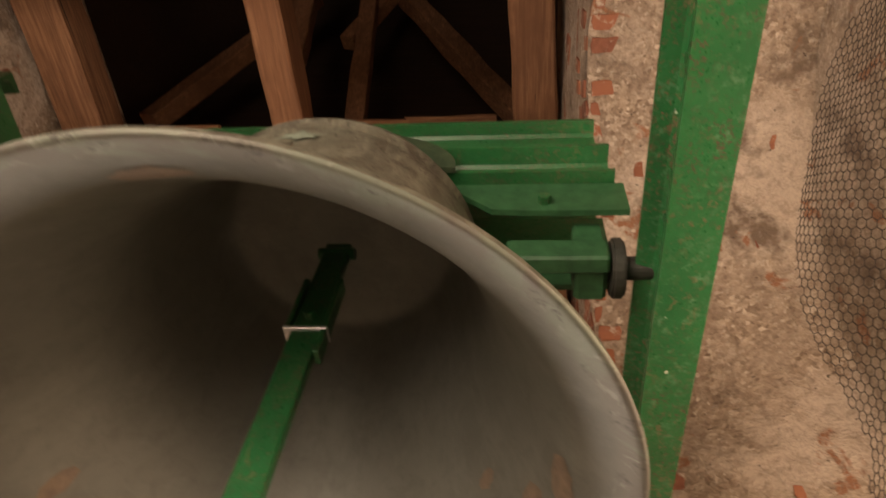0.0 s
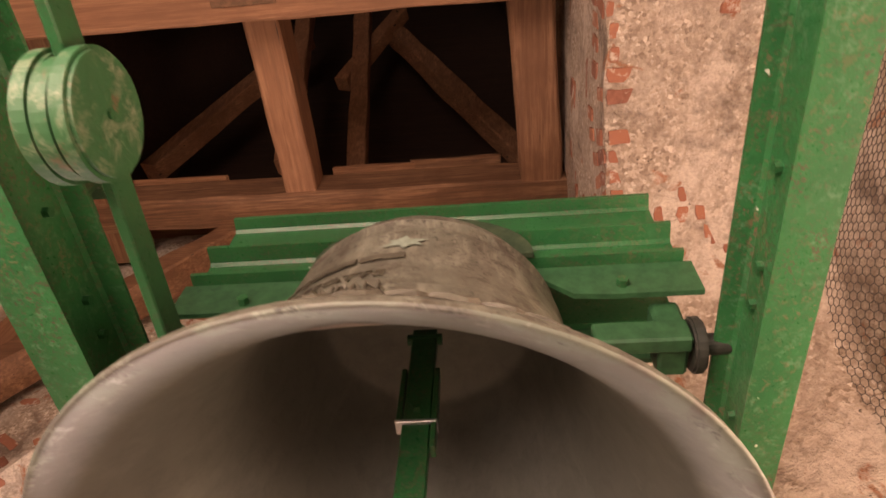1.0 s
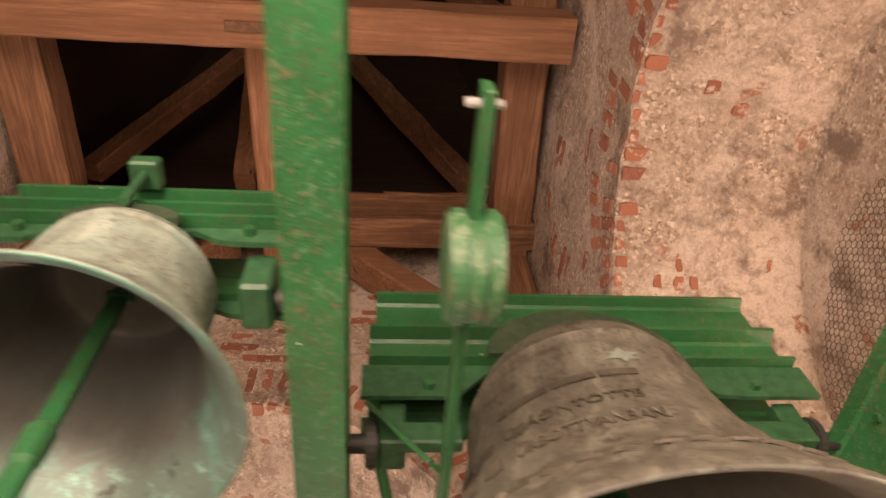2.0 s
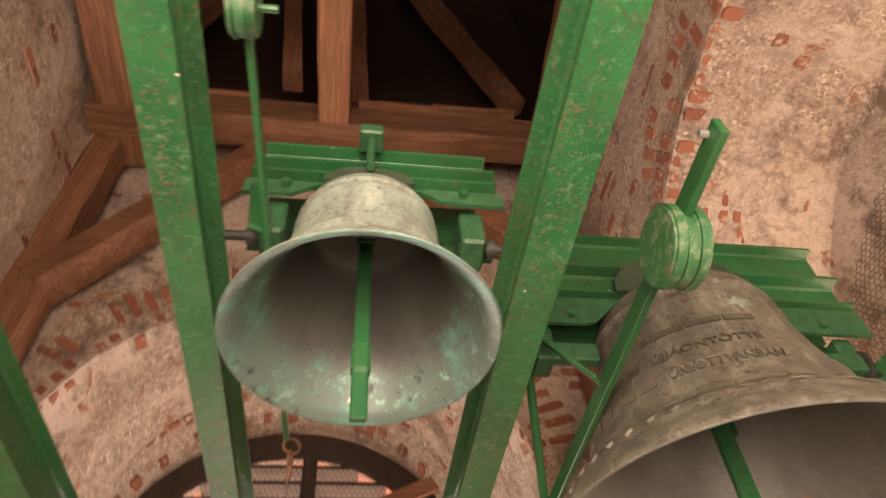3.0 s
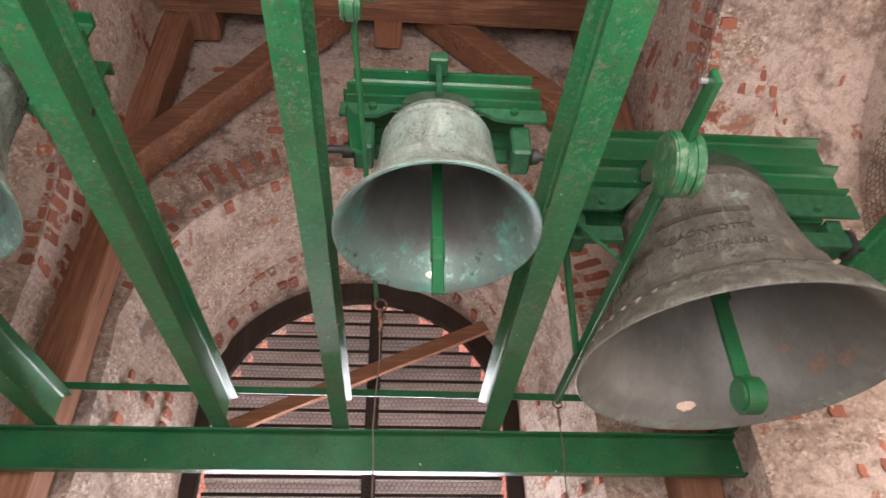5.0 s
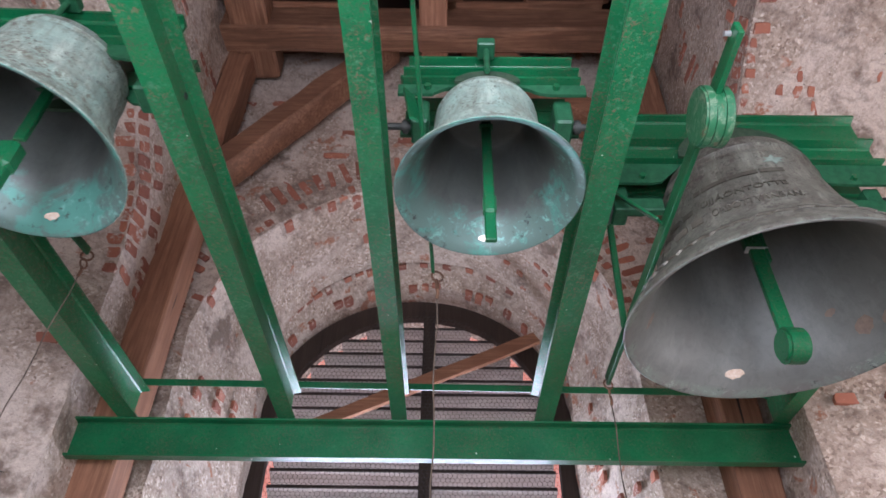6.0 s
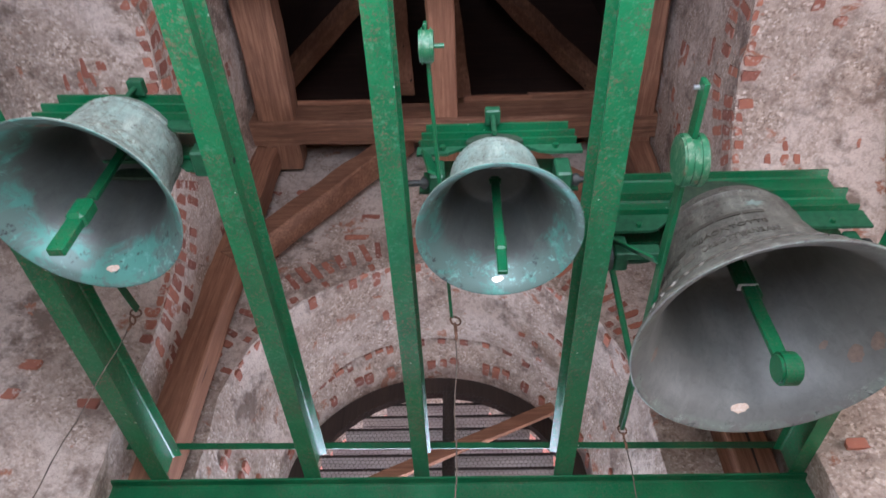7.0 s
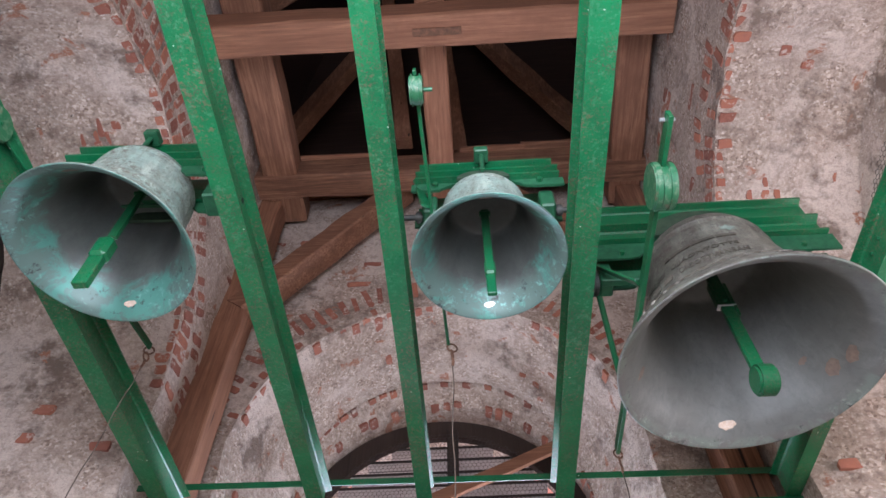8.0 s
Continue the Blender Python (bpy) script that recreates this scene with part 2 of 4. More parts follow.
PLASTER = masonry_material()
WORN = worn_paint_material()
BRICK = brick_material()
WOOD_X = wood_material("old_timber_x", (0.135, 0.060, 0.030), (0.39, 0.205, 0.112), (0.12, 1, 1))
WOOD_Y = wood_material("old_timber_y", (0.135, 0.060, 0.030), (0.39, 0.205, 0.112), (1, 0.12, 1))
WOOD_Z = wood_material("old_timber_z", (0.135, 0.060, 0.030), (0.39, 0.205, 0.112), (1, 1, 0.12))
# near-black boards: the attic's darkness is put into the wood colour
SHADED_ROOF_WOOD = wood_material("shaded_roof_boards", (0.02, 0.010, 0.006), (0.06, 0.03, 0.018), (0.15, 1, 1))
LOUVRE_WOOD = wood_material("weathered_louvre", (0.40, 0.37, 0.34), (0.68, 0.64, 0.59), (0.15, 1, 1))
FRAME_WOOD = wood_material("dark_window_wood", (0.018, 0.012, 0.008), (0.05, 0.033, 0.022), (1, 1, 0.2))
GREEN = green_paint_material("green_paint", 0.12, 0.3, 0.72)
# real rubbing and rust, plus paleness standing for light on girder undersides
GREEN_WORN_LIT = green_paint_material("rubbed_lit_green_paint", 0.6, 0.85, 1.0)
BRONZE_GREY = bronze_material("weathered_bronze", (0.13, 0.122, 0.096), (0.19, 0.195, 0.15), (0.30, 0.30, 0.235), (0.06, 0.048, 0.036), 0.5, 0.7)
BRONZE_GREEN = bronze_material("verdigris_bronze", (0.25, 0.285, 0.225), (0.27, 0.385, 0.32), (0.45, 0.51, 0.42), (0.105, 0.092, 0.062), 0.6, 0.9)
GRIMY = plain_material("grimy_green_paint", (0.006, 0.055, 0.022), (0.022, 0.115, 0.048), 0.5, 0.0, 40)
COVER = plain_material("grimy_green_iron", (0.012, 0.035, 0.018), (0.045, 0.075, 0.04), 0.6, 0.1, 50)
INNER_GREY = lip_bronze_material("dull_bronze_inside", (0.168, 0.178, 0.158), (0.15, 0.15, 0.132), (0.17, 0.20, 0.165), 0.02, 0.05, 0.44)
INNER_GREEN = lip_bronze_material("green_lipped_bronze", (0.110, 0.122, 0.108), (0.10, 0.16, 0.135), (0.085, 0.24, 0.19), 0.13, 0.40, 0.38)
STEEL = plain_material("zinc_bolt", (0.45, 0.45, 0.45), (0.7, 0.7, 0.7), 0.35, 0.8)
RUST = plain_material("rusty_iron", (0.09, 0.05, 0.03), (0.22, 0.11, 0.06), 0.8, 0.3)
IRON = plain_material("dark_iron", (0.025, 0.03, 0.025), (0.06, 0.06, 0.05), 0.6, 0.4)
ROPE = plain_material("hemp_rope", (0.045, 0.032, 0.022), (0.11, 0.08, 0.055), 0.95)
WIRE = plain_material("dark_wire", (0.03, 0.027, 0.024), (0.07, 0.06, 0.055), 0.6, 0.4)
NET = plain_material("black_net", (0.035, 0.03, 0.025), (0.09, 0.07, 0.06), 0.8)
FLOOR = wood_material("pale_bounce_boards", (0.34, 0.31, 0.27), (0.50, 0.47, 0.42), (1, 0.1, 1))
EARTH = plain_material("tile_roofs_and_earth", (0.34, 0.19, 0.13), (0.42, 0.31, 0.22), 0.9, 0.0, 0.4)
LETTER = plain_material("raised_bronze_letters", (0.065, 0.058, 0.043), (0.13, 0.12, 0.09), 0.6, 0.3)


# ---------------------------------------------------------------- mesh tools
def finish(bm, smooth=False):
    bmesh.ops.recalc_face_normals(bm, faces=bm.faces)
    me = bpy.data.meshes.new("mesh")
    bm.to_mesh(me)
    bm.free()
    if smooth:
        me.polygons.foreach_set("use_smooth", [True] * len(me.polygons))
        me.set_sharp_from_angle(angle=radians(38))
    return me


def part(name, bm, mat, parent=None, label="", smooth=False):
    me = bm if isinstance(bm, bpy.types.Mesh) else finish(bm, smooth)
    if not me.materials:
        me.materials.append(mat)
    ob = new(name, me)
    if parent is not None:
        ob.parent = parent
        ob.matrix_parent_inverse = parent.matrix_basis.inverted()
    return tagged(ob, label)


def thing(name, place, label, category, group="", kind=""):
    ob = new(name)
    ob.empty_display_size = 0.1
    ob.matrix_basis = Matrix.Translation(place)
    return tagged(ob, label, category, group, kind)


def box(bm, a, b, bevel=0.0, m=None, seg=1):
    """A box from corner a to corner b, bevelled, then moved by m."""
    r = bmesh.ops.create_cube(bm, size=1.0)
    vs = r["verts"]
    c = [(p + q) / 2 for p, q in zip(a, b)]
    s = [abs(q - p) for p, q in zip(a, b)]
    for v in vs:
        v.co = Vector((c[0] + v.co.x * s[0], c[1] + v.co.y * s[1], c[2] + v.co.z * s[2]))
    if bevel:
        es = list({e for v in vs for e in v.link_edges})
        out = bmesh.ops.bevel(bm, geom=es, offset=bevel, segments=seg, affect="EDGES")
        vs = list({v for f in out["faces"] for v in f.verts} | {v for v in vs if v.is_valid})
    if m is not None:
        bmesh.ops.transform(bm, matrix=m, verts=[v for v in vs if v.is_valid])


def aim(p, q, up=(0, 0, 1)):
    """A matrix whose x axis runs from p towards q, z near up, at p."""
    x = (Vector(q) - Vector(p)).normalized()
    z = Vector(up)
    if abs(x.dot(z)) > 0.98:
        z = Vector((0, 1, 0))
    y = z.cross(x).normalized()
    z = x.cross(y)
    m = Matrix((x, y, z)).transposed().to_4x4()
    m.translation = Vector(p)
    return m


def bar(bm, p, q, w, h, bevel=0.0, up=(0, 0, 1)):
    """A bar from p to q, w wide and h high."""
    n = (Vector(q) - Vector(p)).length
    box(bm, (0, -w / 2, -h / 2), (n, w / 2, h / 2), bevel, aim(p, q, up))


def rod(bm, p, q, r, seg=12, caps=True):
    n = (Vector(q) - Vector(p)).length
    m = aim(p, q) @ Matrix.Rotation(radians(90), 4, "Y") @ Matrix.Translation((0, 0, n / 2))
    bmesh.ops.create_cone(bm, cap_ends=caps, segments=seg, radius1=r, radius2=r, depth=n, matrix=m)


def disc(bm, centre, axis, r, depth, seg=40, bevel=0.004):
    m = aim(centre, Vector(centre) + Vector(axis)) @ Matrix.Rotation(radians(90), 4, "Y")
    res = bmesh.ops.create_cone(bm, cap_ends=True, segments=seg, radius1=r, radius2=r, depth=depth, matrix=m)
    rims = [e for e in {e for v in res["verts"] for e in v.link_edges} if any(len(f.verts) > 4 for f in e.link_faces)]
    if bevel:
        bmesh.ops.bevel(bm, geom=rims, offset=bevel, segments=2, affect="EDGES")


def tube(bm, pts, r, seg=8):
    rings = []
    for i, p in enumerate(pts):
        a, b = pts[max(i - 1, 0)], pts[min(i + 1, len(pts) - 1)]
        m = aim(a, b)
        m.translation = Vector(p)
        rings.append([bm.verts.new(m @ Vector((0, r * math.cos(k * math.tau / seg), r * math.sin(k * math.tau / seg)))) for k in range(seg)])
    for a, b in zip(rings, rings[1:]):
        for k in range(seg):
            bm.faces.new((a[k], a[(k + 1) % seg], b[(k + 1) % seg], b[k]))
    bm.faces.new(rings[0])
    bm.faces.new(rings[-1])


def lathe(bm, profile, seg=96):
    rings = []
    for r, z in profile:
        if r < 1e-5:
            rings.append([bm.verts.new((0, 0, z))])
        else:
            rings.append([bm.verts.new((r * math.cos(k * math.tau / seg), r * math.sin(k * math.tau / seg), z)) for k in range(seg)])
    for a, b in zip(rings, rings[1:]):
        for k in range(seg):
            k2 = (k + 1) % seg
            if len(a) == 1 and len(b) == 1:
                continue
            if len(a) == 1:
                bm.faces.new((a[0], b[k], b[k2]))
            elif len(b) == 1:
                bm.faces.new((a[k], a[k2], b[0]))
            else:
                bm.faces.new((a[k], a[k2], b[k2], b[k]))


def spline(pts, n):
    """A Catmull-Rom curve through pts."""
    out = []
    p = [pts[0], *pts, pts[-1]]
    for i in range(1, len(p) - 2):
        for k in range(n):
            t = k / n
            out.append(tuple(0.5 * (2 * b + (c - a) * t + (2 * a - 5 * b + 4 * c - d) * t * t + (3 * b - a - 3 * c + d) * t ** 3)
                             for a, b, c, d in zip(p[i - 1], p[i], p[i + 1], p[i + 2])))
    out.append(tuple(pts[-1]))
    return out


def timber(p, q, w, h, mat, name="timber", label="old hewn brown timber beam", category="beam", up=(0, 0, 1), rough=0.006):
    """A hewn beam with worn edges and uneven faces."""
    n = (Vector(q) - Vector(p)).length
    bm = bmesh.new()
    k = max(6, int(n / 0.12))
    m = aim(p, q, up)
    section = [(-.5, -.44), (-.44, -.5), (.44, -.5), (.5, -.44), (.5, .44), (.44, .5), (-.44, .5), (-.5, .44)]
    rings = []
    for i in range(k + 1):
        x = n * i / k
        ring = []
        for j, (a, b) in enumerate(section):
            v = m @ Vector((x, a * w, b * h))
            d = Vector((noise.noise(v * 3.1 + Vector((j * .3, 0, 5))), noise.noise(v * 3.1 + Vector((9, j * .3, 0))), noise.noise(v * 3.1 + Vector((0, 4, 7)))))
            ring.append(bm.verts.new(v + d * rough * 2))
        rings.append(ring)
    for a, b in zip(rings, rings[1:]):
        for j in range(8):
            bm.faces.new((a[j], a[(j + 1) % 8], b[(j + 1) % 8], b[j]))
    bm.faces.new(rings[0])
    bm.faces.new(rings[-1])
    ob = part(name, bm, mat)
    return tagged(ob, label, category, "old roof timbers")


# ---------------------------------------------------------------- the tower room
X0, X1, Y0, Y1, TOP = -2.69, 0.295, -1.30, 2.12, 5.80


def profile(cu, cz, r, sill, n=64, nj=14, ns=16):
    """The outline of an arched opening: up one jamb, round the arch, down the other, along the sill."""
    pts = [(cu - r, sill + (cz - sill) * i / nj) for i in range(nj)]
    pts += [(cu - r * math.cos(math.pi * i / n), cz + r * math.sin(math.pi * i / n)) for i in range(n)]
    pts += [(cu + r, cz + (sill - cz) * i / nj) for i in range(nj)]
    pts += [(cu + r - 2 * r * i / ns, sill) for i in range(ns)]
    return pts


def to_rectangle(pt, c, u0, u1, z0, z1):
    """Where the ray from c through pt meets the rectangle."""
    d = (pt[0] - c[0], pt[1] - c[1])
    k = min(((u1 - c[0]) / d[0]) if d[0] > 1e-9 else ((u0 - c[0]) / d[0]) if d[0] < -1e-9 else 1e9,
            ((z1 - c[1]) / d[1]) if d[1] > 1e-9 else ((z0 - c[1]) / d[1]) if d[1] < -1e-9 else 1e9)
    return (c[0] + d[0] * k, c[1] + d[1] * k)


def arched_wall(name, at, u0, u1, stages, label, rough=0.016):
    """A thick wall with an arched, splayed opening. at(u, z, d): the place at u along, z up and d into the wall.
    stages: (d, centre u, centre z, radius, sill) from the room outwards."""
    bm = bmesh.new()
    outlines = [(s[0], profile(*s[1:])) for s in stages]
    n = len(outlines[0][1])
    c = (stages[0][1], stages[0][2] - 0.4)
    rings = []
    rim = [to_rectangle(p, c, u0, u1, 0.0, TOP) for p in outlines[0][1]]
    steps = 26
    for i in range(steps + 1):
        f = (i / steps) ** 1.0
        rings.append([(a[0] + (b[0] - a[0]) * f, a[1] + (b[1] - a[1]) * f, 0.0) for a, b in zip(rim, outlines[0][1])])
    for (d0, a), (d1, b) in zip(outlines, outlines[1:]):
        k = max(2, int(abs(d1 - d0) / 0.035))
        for i in range(1, k + 1):
            f = i / k
            rings.append([(p[0] + (q[0] - p[0]) * f, p[1] + (q[1] - p[1]) * f, d0 + (d1 - d0) * f) for p, q in zip(a, b)])
    last = outlines[-1]
    rings.append([(p[0], p[1], last[0]) for p in rim])
    verts = []
    for j, ring in enumerate(rings):
        row = []
        for u, z, d in ring:
            v = Vector(at(u, z, d))
            if 0 < j < len(rings) - 1:
                w = Vector((noise.fractal(v * 4.0, 0.9, 2.1, 3), noise.fractal(v * 4.0 + Vector((7, 3, 1)), 0.9, 2.1, 3), noise.fractal(v * 4.0 + Vector((2, 9, 4)), 0.9, 2.1, 3)))
                v = v + w * rough
            row.append(bm.verts.new(v))
        verts.append(row)
    for a, b in zip(verts, verts[1:]):
        for k in range(n):
            bm.faces.new((a[k], a[(k + 1) % n], b[(k + 1) % n], b[k]))
    ob = part(name, bm, PLASTER, smooth=True)
    return tagged(ob, label, "wall", kind="structure")


def at_north(u, z, d):
    return (u, Y1 + d, z)


def at_east(u, z, d):
    return (X1 + d, u, z)


def at_west(u, z, d):
    return (X0 - d, u, z)


def at_south(u, z, d):
    return (u, Y0 - d, z)


wall_north = arched_wall("wall_north", at_north, X0 - 0.6, X1 + 0.6,
                         [(0, -1.335, 2.855, 1.155, 1.5), (0.65, -1.34, 2.99, 0.93, 1.80), (0.66, -1.34, 2.985, 1.0, 1.75), (0.83, -1.34, 2.86, 0.98, 1.75), (1.28, -1.34, 2.83, 0.96, 1.77)],
                         "old plastered brick wall with a splayed round arch")
wall_east = arched_wall("wall_east", at_east, Y0 - 0.6, Y1 + 0.6,
                        [(0, 0.52, 2.87, 1.09, 1.5), (0.68, 0.50, 2.86, 0.925, 1.55), (0.72, 0.50, 2.58, 0.74, 1.60), (0.98, 0.50, 2.58, 0.72, 1.60)],
                        "old plastered brick wall with a deep arched recess")
wall_west = arched_wall("wall_west", at_west, Y0 - 0.6, Y1 + 0.6,
                        [(0, 0.52, 2.81, 1.10, 1.5), (0.60, 0.52, 2.83, 0.93, 1.65), (0.9, 0.52, 2.81, 0.9, 1.65)],
                        "old plastered brick wall with a deep arched recess")
wall_south = arched_wall("wall_south", at_south, X0 - 0.6, X1 + 0.6,
                         [(0, -1.25, 2.6, 1.0, 0.35), (0.60, -1.25, 2.6, 0.9, 0.4), (0.9, -1.25, 2.6, 0.9, 0.4)],
                         "old plastered brick wall with an arched opening")

# unseen floor, kept pale as a reflector under bells and girders
bm = bmesh.new()
box(bm, (X0 - 0.6, Y0 - 0.6, -0.2), (X1 + 0.6, Y1 + 0.6, 0.0))
floor = tagged(part("floor", bm, FLOOR), "plain worn wooden belfry floor boards, made pale to throw light up", "floor", kind="structure")

# the open roof over the timbers: four boarded slopes, attic darkness in their colour
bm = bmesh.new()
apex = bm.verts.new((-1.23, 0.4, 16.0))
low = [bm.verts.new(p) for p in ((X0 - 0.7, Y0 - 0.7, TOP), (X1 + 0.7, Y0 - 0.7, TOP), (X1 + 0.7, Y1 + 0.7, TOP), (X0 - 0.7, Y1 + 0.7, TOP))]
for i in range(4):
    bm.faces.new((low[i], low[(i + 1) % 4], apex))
ceiling = part("ceiling", bm, SHADED_ROOF_WOOD)
tagged(ceiling, "boarded underside of a steep roof, near black for the attic's shade", "ceiling", kind="structure")
sol = ceiling.modifiers.new("thickness", "SOLIDIFY")
sol.thickness, sol.offset = 0.05, 1.0

bm = bmesh.new()
bmesh.ops.create_grid(bm, x_segments=1, y_segments=1, size=900, matrix=Matrix.Translation((0, 0, -9)))
ground = tagged(part("ground", bm, EARTH), "sunlit reddish roofs and earth outside", "ground", kind="structure")

# ---------------------------------------------------------------- roof timbers
timber((-2.794, 1.735, 5.150), (0.379, 1.765, 5.190), 0.20, 0.26, WOOD_X, "wall_plate", "long brown timber wall plate on the masonry")
timber((-2.733, 0.490, 4.862), (0.258, 0.490, 4.858), 0.215, 0.245, WOOD_X, "tie_beam", "heavy reddish brown tie beam with an iron plate")
timber((-1.250, 2.06, 5.175), (-1.285, -1.30, 5.165), 0.185, 0.24, WOOD_Y, "joist", "reddish brown ceiling joist")
timber((-2.503, 2.06, 5.165), (-2.479, -1.30, 5.165), 0.27, 0.24, WOOD_Y, "joist", "brown ceiling joist beside the wall")
timber((0.165, 2.06, 5.185), (0.045, -1.30, 5.165), 0.24, 0.24, WOOD_Y, "joist", "brown ceiling joist beside the wall")
timber((-2.625, 1.98, 1.0), (-2.625, 1.95, 5.10), 0.19, 0.19, WOOD_Z, "corner_post", "dark brown timber corner post", up=(0, 1, 0))
timber((0.175, 2.02, 1.0), (0.180, 1.98, 5.12), 0.18, 0.18, WOOD_Z, "corner_post", "dark brown timber corner post", up=(0, 1, 0))
timber((-2.600, 1.95, 3.82), (-1.560, 1.93, 5.24), 0.15, 0.20, WOOD_X, "brace", "brown timber brace against the wall", up=(0, 1, 0))
timber((0.02, 1.99, 4.22), (-1.000, 1.95, 5.31), 0.15, 0.20, WOOD_X, "brace", "brown timber brace against the wall", up=(0, 1, 0))
# the roof's own frame above, in the dark
for a, b, w, mat in (((-2.918, 2.042, 5.533), (0.578, 2.146, 5.622), 0.22, WOOD_X), ((-2.915, 2.031, 5.807), (0.581, 2.135, 5.896), 0.10, WOOD_X), ((-2.756, 1.968, 6.194), (-1.857, 1.549, 8.123), 0.16, WOOD_Z), ((-0.983, 1.575, 8.145), (0.122, 2.057, 6.166), 0.16, WOOD_Z),
                     ((-1.405, 1.753, 7.332), (-0.928, 1.411, 8.340), 0.13, WOOD_Z), ((-1.597, 1.858, 5.909), (-1.804, 1.289, 8.108), 0.14, WOOD_Z), ((-1.114, 2.029, 5.931), (-1.288, 1.296, 8.325), 0.14, WOOD_Z),
                     ((-2.901, 0.803, 6.323), (-1.644, 0.657, 8.277), 0.15, WOOD_Z), ((0.493, 0.904, 6.410), (-0.616, 0.687, 8.304), 0.15, WOOD_Z)):
    timber(a, b, w, w, mat, "roof_timber", "dark old roof timber high above the bells", up=(0, 1, 0))
# loose boards lying on the wall plate
for x, n, z in ((-2.15, 0.75, 5.305), (-0.85, 0.5, 5.322), (-0.35, 0.55, 5.345)):
    timber((x - n / 2, 1.70, z), (x + n / 2, 1.71, z + 0.008), 0.16, 0.03, WOOD_X, "loose_board", "rough loose board lying on the wall plate", "board")
bm = bmesh.new()
box(bm, (-1.370, 0.470, 4.728), (-1.064, 0.520, 4.740), 0.003)
plate = tagged(part("iron_plate", bm, RUST), "dark iron strap plate fixed under the tie beam", "iron plate")

# ---------------------------------------------------------------- steel bell frame
BEAM_Z, BEAM_H = 2.25, 0.148
GIRDERS = [(-2.483, 0.080), (-1.813, 0.070), (-1.340, 0.065), (-0.736, 0.079), (0.248, 0.066)]


def i_section(bm, x, y0, y1, z, h, b, web=0.006, fl=0.0085):
    """A rolled I section along y, its underside at z."""
    half = [(b / 2, 0), (b / 2, fl * 0.75), (web / 2 + 0.006, fl * 1.3), (web / 2, fl * 1.3 + 0.006)]
    right = half + [(px, h - pz) for px, pz in reversed(half)]
    loop = right + [(-px, pz) for px, pz in reversed(right)]
    a = [bm.verts.new((x + px, y0, z + pz)) for px, pz in loop]
    c = [bm.verts.new((x + px, y1, z + pz)) for px, pz in loop]
    for i in range(len(loop)):
        j = (i + 1) % len(loop)
        bm.faces.new((a[i], a[j], c[j], c[i]))
    bm.faces.new(a)
    bm.faces.new(list(reversed(c)))


def channel(bm, m, n, h, b, web=0.0075, fl=0.0105):
    """A rolled U section along local x, n long; web on the y = 0 side, flanges towards +y, underside at z = 0."""
    loop = [(0, 0), (b, 0), (b, fl * 0.8), (web + 0.006, fl * 1.2), (web, fl * 1.2 + 0.006),
            (web, h - fl * 1.2 - 0.006), (web + 0.006, h - fl * 1.2), (b, h - fl * 0.8), (b, h), (0, h)]
    a = [bm.verts.new(m @ Vector((0, y, z))) for y, z in loop]
    c = [bm.verts.new(m @ Vector((n, y, z))) for y, z in loop]
    for i in range(len(loop)):
        j = (i + 1) % len(loop)
        bm.faces.new((a[i], a[j], c[j], c[i]))
    bm.faces.new(a)
    bm.faces.new(list(reversed(c)))


frame_thing = thing("girder_stand", (-1.2, 1.85, BEAM_Z), "green painted steel bell frame of rolled girders, rust specked", "steel structure")
for x, width in GIRDERS:
    bm = bmesh.new()
    i_section(bm, x, Y0 + 0.02, 1.80, BEAM_Z, BEAM_H, width)
    girder = part("girder", bm, GREEN_WORN_LIT, frame_thing, "girder with rubbed paint and rust freckles, pale as if lit from below")
    for y in (0.304, 0.454, 0.519, 0.74) if x > -0.8 else ():
        for side in (-1, 1):
            bm = bmesh.new()
            rod(bm, (x + side * 0.002, y, 2.345), (x + side * 0.013, y, 2.345), 0.008, 6)
            part("bolt", bm, RUST if y == 0.55 else GREEN, girder, "bolt head in the web")
bm = bmesh.new()
channel(bm, Matrix.Translation((X0 - 0.15, 1.798, BEAM_Z - 0.171)) @ Matrix.Diagonal((1, -1, 1, 1)), X1 - X0 + 0.24, 0.168, 0.045)
part("cross_girder", bm, GREEN, frame_thing)
bm = bmesh.new()
bar(bm, (X0, 1.765, 2.42), (X1, 1.80, 2.41), 0.006, 0.03)
part("tie_bar", bm, GREEN, frame_thing, "thin green flat tie bar")


# ---------------------------------------------------------------- bells
OUTER = [(1.0, 0.0), (0.99, 0.035), (0.94, 0.10), (0.865, 0.19), (0.78, 0.30), (0.70, 0.45), (0.63, 0.65), (0.575, 0.86), (0.54, 1.05), (0.515, 1.18), (0.475, 1.265), (0.39, 1.325), (0.23, 1.35), (0.0, 1.355)]
OUTER_SMALL = [(1.0, 0.0), (0.99, 0.03), (0.93, 0.10), (0.85, 0.19), (0.765, 0.30), (0.695, 0.45), (0.64, 0.65), (0.605, 0.86), (0.58, 1.05), (0.56, 1.16), (0.52, 1.235), (0.42, 1.285), (0.24, 1.31), (0.0, 1.315)]
INNER = [(0.985, -0.004), (0.94, 0.03), (0.885, 0.08), (0.835, 0.135), (0.79, 0.21), (0.742, 0.30), (0.675, 0.43), (0.605, 0.62), (0.55, 0.82), (0.51, 1.01), (0.47, 1.13), (0.38, 1.21), (0.0, 1.24)]
